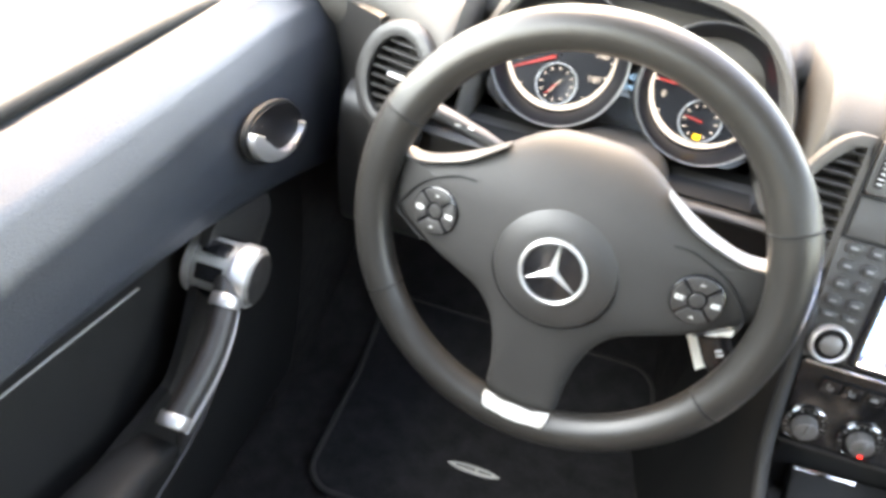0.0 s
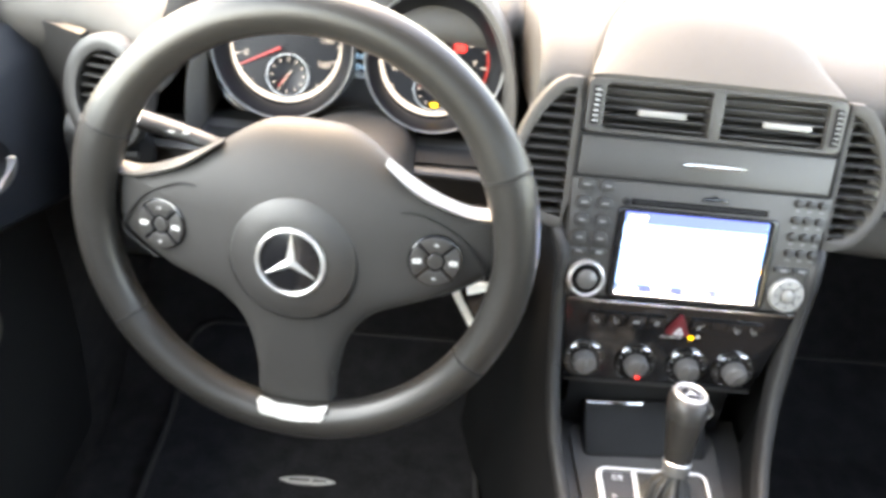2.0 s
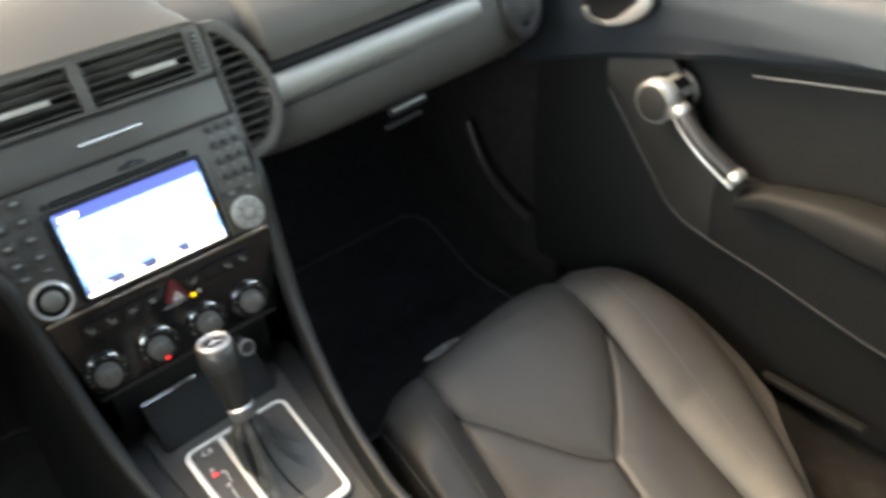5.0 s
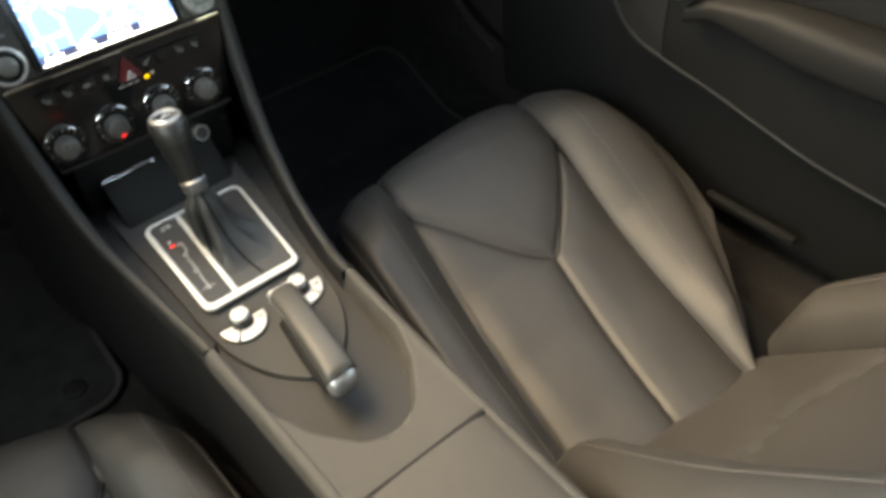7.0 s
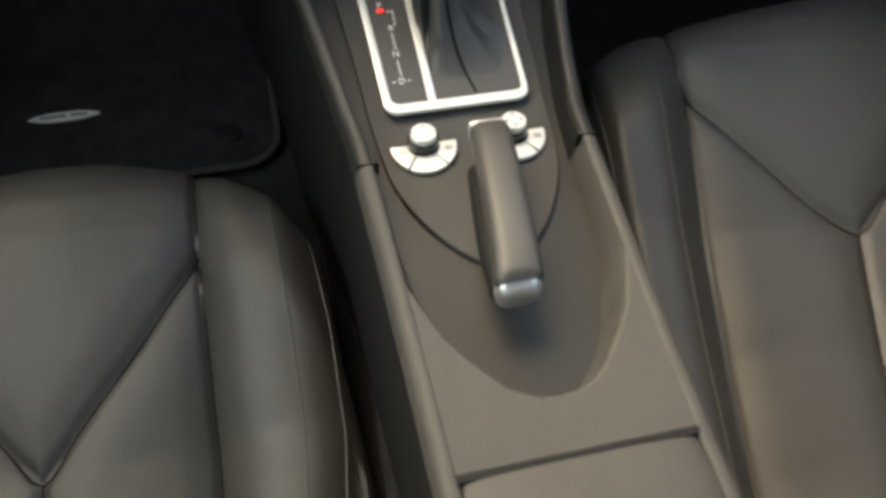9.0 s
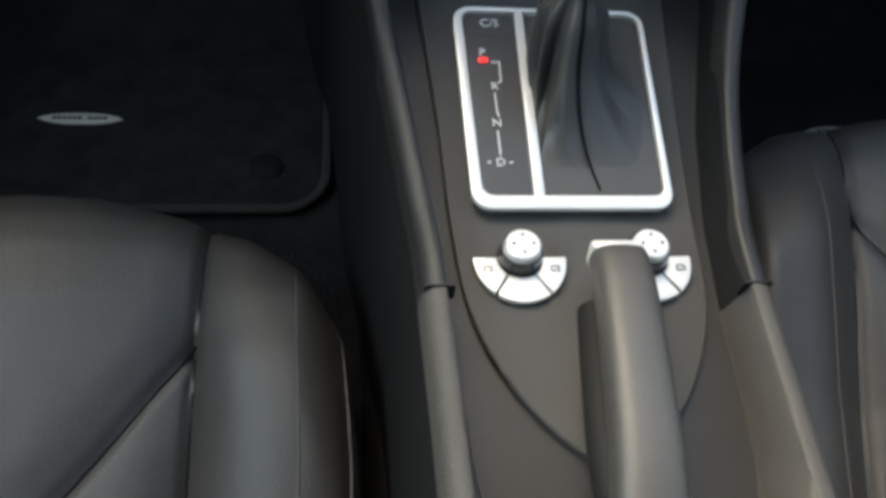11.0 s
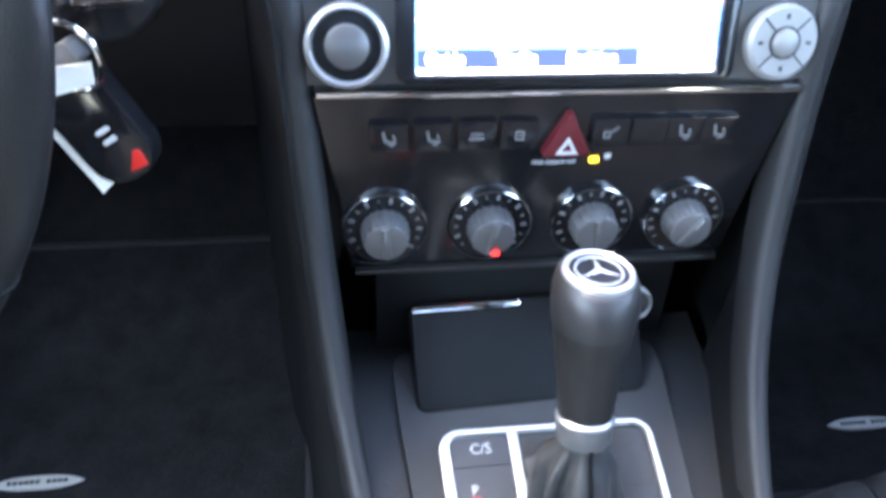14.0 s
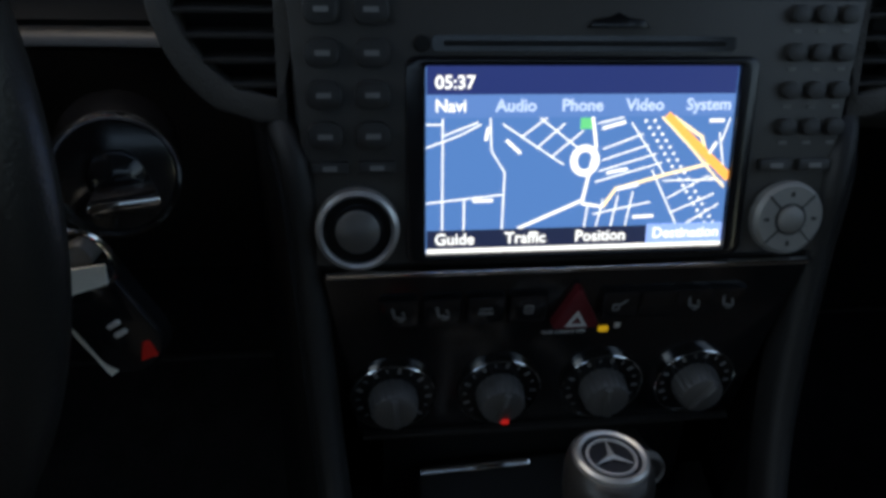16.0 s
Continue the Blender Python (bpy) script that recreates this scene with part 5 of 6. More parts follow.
part("lid_gap", box(0.146, 0.004, 0.03, 0, pose(0, -0.2815, 0.331)), RUBBER, arm)

# gear lever
gear = thing("gear_lever", "black leather gear lever with silver collar and wrinkled gaiter", "gear lever", at=(0.018, 0.07, 0.34))
G0, G1, G2 = Vector((0.006, 0.089, 0.395)), Vector((0.001, 0.095, 0.410)), Vector((0.0035, 0.1255, 0.4775))
ax = (G2 - G1).normalized()
gz = ax
gx = (Vector((1, 0, 0)) - gz * gz.x).normalized()
gy = gz.cross(gx)
GM = Matrix((gx, gy, gz)).transposed().to_4x4()
GM.translation = G1
L = (G2 - G1).length
TILT = 0.30
TOP = GM @ pose(0, 0, L) @ pose(0, 0, 0, math.degrees(math.atan(TILT)), 0, 0)
kn = []
for h, rx, ry in ((0.006, 0.0125, 0.0125), (0.015, 0.0135, 0.0140), (0.030, 0.0150, 0.0165), (0.045, 0.0172, 0.0190), (0.058, 0.0190, 0.0205), (0.066, 0.0192, 0.0205), (0.071, 0.0180, 0.0190), (0.0735, 0.0165, 0.0172)):
    h2 = h * L / 0.0735
    kn.append([GM @ Vector((rx * math.cos(a), ry * math.sin(a) + 0.002 * math.sin(math.pi * h / 0.08), h2 + TILT * ry * math.sin(a) * smooth01(0.03, 0.0735, h))) for a in np.linspace(0, 2 * math.pi, 36, endpoint=False)])
knob = part("knob", loft(kn), WHEEL_LEATHER, gear, "leather grip", 50)
part("top_ring", lathe([(0.0128, -0.001), (0.0131, 0.0022), (0.0146, 0.0028), (0.0160, 0.0018), (0.0166, -0.001)], 48, TOP), SILVER, knob, "satin silver top ring")
head = [[GM @ Vector((rx * math.cos(a), ry * math.sin(a) + 0.002 * math.sin(math.pi * h / 0.08), h * L / 0.0735 + TILT * ry * math.sin(a) * smooth01(0.03, 0.0735, h))) for a in np.linspace(0, 2 * math.pi, 40, endpoint=False)]
        for h, rx, ry in ((0.0490, 0.0170, 0.0185), (0.0500, 0.0183, 0.0200), (0.058, 0.0193, 0.0208), (0.066, 0.0195, 0.0208), (0.071, 0.0184, 0.0194), (0.0738, 0.0168, 0.0175))]
part("head_band", loft(head), PLASTIC, knob, "dark satin metal head", 50)
part("top_plate", lathe([(0, 0.0012), (0.0137, 0.0012), (0.0141, 0.0)], 40, TOP), DIAL, knob)
part("top_emblem", merge(star(0.0105, 0.0017, 0.0016, TOP @ pose(0, 0, 0.0014)), lathe([(0.0098, 0.0012), (0.0101, 0.0020), (0.0108, 0.0020), (0.0111, 0.0012)], 40, TOP)), SILVER, knob, "silver ring with three arms")
part("collar", lathe([(0.0112, -0.008), (0.0125, -0.006), (0.0132, 0.000), (0.0132, 0.0035), (0.0122, 0.0045)], 40, GM), KNOB, gear, "satin grey collar")
part("collar_ring", lathe([(0.0120, 0.0035), (0.0134, 0.0038), (0.0136, 0.0050), (0.0122, 0.0062)], 40, GM), SILVER, gear, "thin silver ring")
# gaiter: a pleated skirt from the frame to the collar
gai = []
nseg, nlev = 144, 24
base_o = quad_round(-0.0175, 0.0530, -0.0175, 0.0565, 0.0085, 0.1370, 0.007)


def around(poly, a, c):
    """The point of an outline in direction a from c."""
    best, bp = 9, poly[0]
    for i in range(len(poly)):
        p, q = poly[i], poly[(i + 1) % len(poly)]
        for f in (0, 0.25, 0.5, 0.75):
            x, y = lerp(p[0], q[0], f), lerp(p[1], q[1], f)
            d = abs((math.atan2(y - c[1], x - c[0]) - a + math.pi) % (2 * math.pi) - math.pi)
            if d < best:
                best, bp = d, (x, y)
    return bp


CB = (0.018, 0.075)
# folds of the leather: direction in degrees, lean towards the hem, width, depth
FOLDS = ((196, 10, 17, 1.1), (236, -8, 15, 1.7), (318, 14, 22, 0.6), (15, 6, 24, 0.4), (105, 0, 26, 0.5))
for lv in range(nlev + 1):
    t = lv / nlev
    ring = []
    for k in range(nseg):
        a = 2 * math.pi * k / nseg
        b = GATE @ Vector((*around(base_o, a, CB), 0.002))
        neck = 0.0112 + 0.0068 * smooth01(1.0, 0.84, t)
        top = GM @ Vector((neck * math.cos(a), neck * math.sin(a), -0.008))
        fold = 0.0
        for a_i, lean, wid, deep in FOLDS:
            d = (math.degrees(a) - a_i - lean * (1 - t) + 180) % 360 - 180
            fold += deep * (0.55 * math.exp(-((d - 1.5 * wid) / wid) ** 2) - math.exp(-(d / (0.75 * wid)) ** 2) + 0.35 * math.exp(-((d + 1.6 * wid) / wid) ** 2)) * smooth01(0.08, 0.55, t)
        drop = 1 - (1 - t) ** 1.9
        lift = t ** 1.8
        p = Vector((lerp(b.x, top.x, drop), lerp(b.y, top.y, drop), lerp(b.z, top.z, lift)))
        amp = 0.0062 * math.sin(math.pi * min(1, t ** 1.1)) ** 0.9
        out = Vector((math.cos(a), math.sin(a), 0.35))
        ring.append(p + out * fold * amp)
    gai.append(ring)
part("gaiter", loft(gai), GAITER, gear, "wrinkled black leather gaiter", 60)
for off in (0.0, 0.0042):
    line = []
    for lv in range(1, nlev + 1):
        k = int(nseg * (272 + off * 500) / 360) % nseg
        line.append(gai[lv][k] + Vector((0, -0.0006, 0.0012)))
    part("gaiter_seam", tube(line, 0.0007, 6), SEAM, gear, "stitched seam")

# parking brake lever
hb = thing("parking_brake", "black leather parking brake lever with silver ends", "parking brake", at=(0.005, -0.1, 0.33))
HP = spline([(0.0100, -0.040, 0.3440), (0.0085, -0.060, 0.3490), (0.0035, -0.100, 0.3535), (-0.0020, -0.145, 0.3555), (-0.0050, -0.168, 0.3540), (-0.0060, -0.177, 0.3520)], 5)
hrows = []
for i, p in enumerate(HP):
    t = i / (len(HP) - 1)
    w, h = lerp(0.0138, 0.0158, t) * (0.86 if i == 0 else 1) * (1 - 0.10 * smooth01(0.88, 1.0, t)), lerp(0.0110, 0.0125, t) * (0.8 if i == 0 else 1) * (1 - 0.16 * smooth01(0.85, 1.0, t))
    hrows.append([(p.x + w * math.copysign(abs(math.cos(a)) ** 0.62, math.cos(a)), p.y, p.z + h * math.copysign(abs(math.sin(a)) ** 0.62, math.sin(a))) for a in np.linspace(0, 2 * math.pi, 32, endpoint=False)])
part("grip", loft(hrows), GAITER, hb, "smooth leather grip", 50)
tip = []
for d, k in ((0.0, 1.0), (0.006, 1.0), (0.012, 0.9), (0.016, 0.68), (0.0175, 0.35)):
    tip.append([(-0.0062 + 0.0152 * k * math.copysign(abs(math.cos(a)) ** 0.7, math.cos(a)), -0.1735 - d * 0.62, 0.3500 + 0.0118 * k * math.copysign(abs(math.sin(a)) ** 0.7, math.sin(a)) - 0.2 * d) for a in np.linspace(0, 2 * math.pi, 32, endpoint=False)])
part("end_cap", loft(tip), SILVER, hb, "satin silver end cap", 50)
part("front_collar", box(0.0265, 0.006, 0.015, 0.003, pose(0.0100, -0.0385, 0.3425, -12, 0, 0)), SILVER_PAINT, hb, "silver front collar")
part("lever_root", tube(spline([(-0.013, -0.172, 0.343), (-0.011, -0.140, 0.336), (-0.005, -0.100, 0.329), (0.002, -0.060, 0.320)], 4), 0.0095, 12), RUBBER, hb)

# ---- seats ----
def seg_dist(px, py, ax_, ay, bx, by):
    dx, dy = bx - ax_, by - ay
    t = max(0.0, min(1.0, ((px - ax_) * dx + (py - ay) * dy) / (dx * dx + dy * dy)))
    return math.hypot(px - ax_ - t * dx, py - ay - t * dy)


# the cushions in their own plan, x across from the middle, y forward: where the bolsters' seams and outer edges run,
# the line of the front edge, and the branches of the V seam
PASSENGER = {
    "seam": {1: ([-0.42, -0.35, -0.28, -0.16, -0.05, 0.06, 0.19], [0.072, 0.075, 0.082, 0.092, 0.103, 0.114, 0.122]),
             -1: ([-0.42, -0.30, -0.23, -0.15, -0.05, 0.055, 0.15], [0.174, 0.170, 0.165, 0.160, 0.154, 0.148, 0.149])},
    "edge": {1: ([-0.42, -0.35, -0.28, -0.19, -0.085, 0.01, 0.085, 0.215], [0.082, 0.094, 0.142, 0.192, 0.236, 0.250, 0.250, 0.244]),
             -1: ([-0.42, -0.25, 0.0, 0.10, 0.215], [0.232, 0.240, 0.246, 0.242, 0.232])},
    "front": ([-0.24, -0.20, -0.15, -0.07, 0.04, 0.10, 0.16, 0.20, 0.235, 0.26], [0.090, 0.123, 0.141, 0.158, 0.182, 0.187, 0.184, 0.163, 0.118, 0.060]),
    "vee": [(-0.148, 0.055), (-0.100, -0.010), (-0.050, -0.070), (-0.014, -0.096), (0.030, -0.052), (0.074, 0.002), (0.118, 0.070)],
    "spine": [(-0.014, -0.096), (-0.030, -0.210), (-0.045, -0.345), (-0.048, -0.42)], "rise": {1: 0.018, -1: 0.028}, "roll": {1: 0.66, -1: 0.80}, "stitch": (1.36, 1.94)}
DRIVER = {
    "seam": {k: ([-0.42, -0.1, 0.10, 0.215], [0.120, 0.128, 0.129, 0.130]) for k in (1, -1)},
    "edge": {k: ([-0.42, -0.20, -0.10, -0.01, 0.035, 0.10, 0.215], [0.196, 0.220, 0.236, 0.237, 0.234, 0.228, 0.222]) for k in (1, -1)},
    "front": ([-0.235, -0.222, -0.195, -0.16, -0.125, -0.05, 0.0, 0.05, 0.125, 0.16, 0.195, 0.222, 0.235], [0.03, 0.08, 0.123, 0.150, 0.166, 0.184, 0.187, 0.184, 0.166, 0.150, 0.123, 0.08, 0.03]),
    "vee": [(-0.129, 0.070), (-0.077, 0.000), (-0.030, -0.054), (0.0, -0.090), (0.030, -0.054), (0.077, 0.000), (0.129, 0.070)],
    "spine": [(0.0, -0.090), (0.0, -0.42)], "rise": {1: 0.022, -1: 0.022}, "roll": {1: 0.66, -1: 0.66}, "stitch": (1.64, 1.92)}
SHAPE = PASSENGER


def bolster_x(y, s):
    """How far from the middle the seam of a bolster runs."""
    return interp(y, *SHAPE["seam"][s])


def edge_x(y, s):
    """How far from the middle the cushion's edge runs."""
    return max(interp(y, *SHAPE["edge"][s]), bolster_x(y, s) + 0.006)


def front_y(x):
    return interp(x, *SHAPE["front"])


SEAT_Y = [-0.42, -0.30, -0.20, -0.085, 0.0, 0.055, 0.10, 0.135, 0.16, 0.19]
SEAT_Z = [0.150, 0.158, 0.170, 0.192, 0.218, 0.233, 0.242, 0.245, 0.244, 0.240]


def cushion_z(x, y):
    z = interp(y, SEAT_Y, SEAT_Z)
    s = 1 if x > 0 else -1
    b = bolster_x(y, s)
    a = abs(x)
    ex = edge_x(y, s)
    gap = front_y(x) - y
    z -= 0.014 * math.exp(-gap / 0.012)
    if a < b:
        z += 0.010 * (1 - (a / b) ** 2)
        lines = list(zip(SHAPE["vee"], SHAPE["vee"][1:])) + list(zip(SHAPE["spine"], SHAPE["spine"][1:]))
        seam = min(seg_dist(x, y, *p, *q) for p, q in lines)
        z -= 0.0042 * math.exp(-(seam / 0.0042) ** 2) + 0.0042 * math.exp(-(seam / 0.020) ** 2)
    else:
        t = min(1.0, (a - b) / max(0.012, ex - b))
        full = min(1.0, (ex - b) / 0.06)
        z += SHAPE["rise"][s] * full * (math.sin(0.5 * math.pi * min(1.0, t / 0.62)) + 0.1 * t) * smooth01(0.0, 0.12, gap)
        z -= 0.026 * (max(0.0, t - SHAPE["roll"][s]) / (1 - SHAPE["roll"][s])) ** 2
    z -= 0.0050 * math.exp(-((a - b) / 0.0038) ** 2) + 0.0045 * math.exp(-((a - b) / 0.018) ** 2)
    z += 0.0006 * noise.noise(Vector((x * 14, y * 14, 3.0))) + 0.0003 * noise.noise(Vector((x * 60, y * 45, 8.0)))
    return z


def cushion_part(fa, fb, nx):
    """The skin between two lines across, each a share of the way: -1..1 is the middle panel, beyond it the bolsters."""
    ny = 170
    bm = bmesh.new()
    rows = []
    for j in range(ny + 1):
        v = j / ny
        row = []
        for i in range(nx + 1):
            f = lerp(fa, fb, i / nx)
            y0 = lerp(-0.42, 0.215, v)
            s = int(math.copysign(1, f))
            b, ex = bolster_x(y0, s), edge_x(y0, s)
            x = f * b if abs(f) <= 1 else s * lerp(b, ex, abs(f) - 1)
            y = lerp(-0.42, front_y(x), v)
            row.append(bm.verts.new((x, y, cushion_z(x, y))))
        rows.append(row)
    # the skirt: front and outer edges fall away
    low = []
    for k, (d, h) in enumerate(((0.004, 0.012), (0.006, 0.04), (0.0, 0.11))):
        low.append([bm.verts.new((p.co.x * (1 + d), p.co.y + d, p.co.z - h)) for p in rows[-1]])
    grid_faces(bm, [rows[-1]] + low)
    if abs(fa) > 1.5 or abs(fb) > 1.5:
        col = 0 if abs(fa) > 1.5 else nx
        s = math.copysign(1, fa if col == 0 else fb)
        edge = [r[col] for r in rows] + [l[col] for l in low]
        prev = edge
        for d, h in ((0.005, 0.012), (0.007, 0.045), (0.0, 0.12)):
            nxt = [bm.verts.new((p.co.x + s * d, p.co.y, p.co.z - h)) for p in edge]
            grid_faces(bm, [prev, nxt])
            prev = nxt
    grid_faces(bm, rows)
    bmesh.ops.recalc_face_normals(bm, faces=bm.faces)
    return bm


RECL = radians(41)


def back_point(x, h, d):
    """A point of the backrest: x across, h up along it, d proud of its front face."""
    return Vector((x, -0.335 - h * math.sin(RECL) + d * math.cos(RECL), 0.139 + h * math.cos(RECL) + d * math.sin(RECL)))


def back_edge(h):
    return interp(h, [0.0, 0.1, 0.25, 0.42, 0.52, 0.60, 0.66], [0.222, 0.234, 0.240, 0.225, 0.190, 0.150, 0.12])


def back_mid(h):
    """Half width of the middle panel of the backrest."""
    return interp(h, [0, 0.3, 0.5, 0.66], [0.130, 0.142, 0.120, 0.070])


def back_bulge(t, h):
    """How far a bolster of the backrest stands proud, t across it."""
    return (0.046 * math.sin(math.pi * t) ** 0.9 + 0.016 * t) * smooth01(-0.05, 0.08, h) * smooth01(0.66, 0.46, h)


def back_skin(fa, fb, nx):
    bm = bmesh.new()
    rows = []
    for j in range(70):
        h = lerp(0.0, 0.66, j / 69)
        row = []
        b = back_mid(h)
        for i in range(nx + 1):
            f = lerp(fa, fb, i / nx)
            s = math.copysign(1, f)
            x = f * b if abs(f) <= 1 else s * lerp(b, back_edge(h), 0.5 - 0.5 * math.cos(math.pi * (abs(f) - 1)))
            a = abs(x)
            d = 0.0
            if a > b:
                d += back_bulge(abs(f) - 1, h)
            else:
                for hh in (0.16, 0.36):
                    d -= 0.006 * math.exp(-((h - hh - 0.3 * a) / 0.006) ** 2)
            d -= 0.008 * math.exp(-((a - b) / 0.006) ** 2)
            d -= 0.05 * smooth01(0.58, 0.66, h) ** 2
            row.append(bm.verts.new(back_point(x, h, d)))
        rows.append(row)
    if abs(fa) > 1.5 or abs(fb) > 1.5:
        col = 0 if abs(fa) > 1.5 else nx
        s = math.copysign(1, fa if col == 0 else fb)
        prev = [r[col] for r in rows]
        for dx, dd in ((-0.001, -0.012), (-0.010, -0.022), (-0.016, -0.035), (-0.018, -0.11)):
            nxt = [bm.verts.new(r[col].co + Vector((s * dx, dd * math.cos(RECL), dd * math.sin(RECL)))) for r in rows]
            grid_faces(bm, [prev, nxt])
            prev = nxt
    grid_faces(bm, rows)
    bmesh.ops.recalc_face_normals(bm, faces=bm.faces)
    return bm


def build_seat():
    s = thing("seat", "black leather sport seat with stitched side bolsters", "car seat", "front seats", at=(0, 0, 0))
    part("cushion", cushion_part(-1.0, 1.0, 100), LEATHER, s, "leather cushion with a V seam")
    for a, b in ((-2.0, -1.0), (1.0, 2.0)):
        bo = part("side_bolster", cushion_part(a, b, 26), LEATHER, s, "raised leather side bolster")
        sg = int(math.copysign(1, a))
        for f, r in zip(SHAPE["stitch"], (0.0006, 0.0014)):
            ln = []
            for j in range(46):
                y0 = lerp(-0.38, 0.20, j / 45)
                x = sg * lerp(bolster_x(y0, sg), edge_x(y0, sg), f - 1)
                y = min(y0, front_y(x) - 0.001)
                ln.append((x, y, cushion_z(x, y) + 0.0005))
            part("stitching" if r < 0.001 else "piping", tube(ln, r, 6), STITCH if r < 0.001 else LEATHER, bo)
    # near-black tubes lie in the seams and draw in the creases' shade
    for line in (SHAPE["vee"], SHAPE["spine"], [(bolster_x(y, 1), y) for y in np.linspace(-0.36, 0.15, 18)], [(-bolster_x(y, -1), y) for y in np.linspace(-0.36, 0.13, 18)]):
        part("seam", tube([(x, y, cushion_z(x, y) + 0.0002) for x, y in spline(line, 4)], 0.0011, 6), SEAM, s, "sewn seam with its crease shade drawn dark")
    part("seat_base", box(0.40, 0.46, 0.055, 0.01, pose(0, -0.10, 0.0885)), RUBBER, s, "black seat base and runners")
    for x in (-0.17, 0.17):
        part("runner", merge(box(0.030, 0.50, 0.030, 0.004, pose(x, -0.06, 0.072)), box(0.034, 0.016, 0.034, 0.004, pose(x, 0.192, 0.072))), KNOB, s, "grey steel seat runner")
    part("backrest", back_skin(-1.0, 1.0, 40), LEATHER, s, "leather backrest panel")
    for a, b in ((-2.0, -1.0), (1.0, 2.0)):
        bo = part("backrest_bolster", back_skin(a, b, 24), LEATHER, s, "raised leather backrest bolster")
        sg = math.copysign(1, a)
        ln = []
        for j in range(40):
            h = lerp(0.06, 0.58, j / 39)
            b_ = back_mid(h)
            x = sg * lerp(b_, back_edge(h), 0.5)
            d = back_bulge(0.5, h)
            ln.append(back_point(x, h, d + 0.0004))
        part("stitching", tube(ln, 0.0008, 6), STITCH, bo)
    rows = [[back_point(x, h, -0.10 + 0.02 * (abs(x) < 0.1)) for x in np.linspace(-0.23, 0.23, 12)] for h in np.linspace(0, 0.66, 8)]
    bm = bmesh.new()
    grid_faces(bm, [[bm.verts.new(p) for p in r] for r in rows])
    bmesh.ops.solidify(bm, geom=bm.faces[:], thickness=0.01)
    part("back_shell", bm, RUBBER, s, "black plastic back shell")
    hr = []
    for k, (h, w, dp) in enumerate(((0.60, 0.07, 0.02), (0.63, 0.105, 0.035), (0.70, 0.115, 0.045), (0.76, 0.105, 0.04), (0.79, 0.07, 0.02))):
        hr.append([back_point(w * math.copysign(abs(math.cos(a)) ** 0.7, math.cos(a)), h, -0.04 + dp * math.sin(a)) for a in np.linspace(0, 2 * math.pi, 28, endpoint=False)])
    part("headrest", loft(hr), LEATHER, s, "leather headrest")
    return s


seat_p = build_seat()
SHAPE = DRIVER
seat_d = build_seat()
seat_d.matrix_basis = pose(-0.350, -0.078, -0.034)
seat_p.matrix_basis = pose(0.3895, 0.0, 0.0, 0, 0, -7)
tagged(seat_d, "black leather driver's seat set further back, with stitched bolsters")
tagged(seat_p, "black leather passenger seat with a V seam and stitched bolsters")

# belt buckle by the driver's seat
bk = thing("belt_buckle", "black seat belt buckle with a red release button", "belt buckle", at=(-0.112, -0.325, 0.2))
part("body", box(0.026, 0.050, 0.055, 0.005, pose(-0.112, -0.326, 0.245, -35, 0, 0)), RUBBER, bk)
part("release_button", box(0.021, 0.034, 0.012, 0.003, pose(-0.112, -0.309, 0.268, -35, 0, 0)), RED_PLASTIC, bk, "bright red release button")
part("strap", box(0.020, 0.012, 0.12, 0.003, pose(-0.112, -0.345, 0.18, -15, 0, 0)), RUBBER, bk)

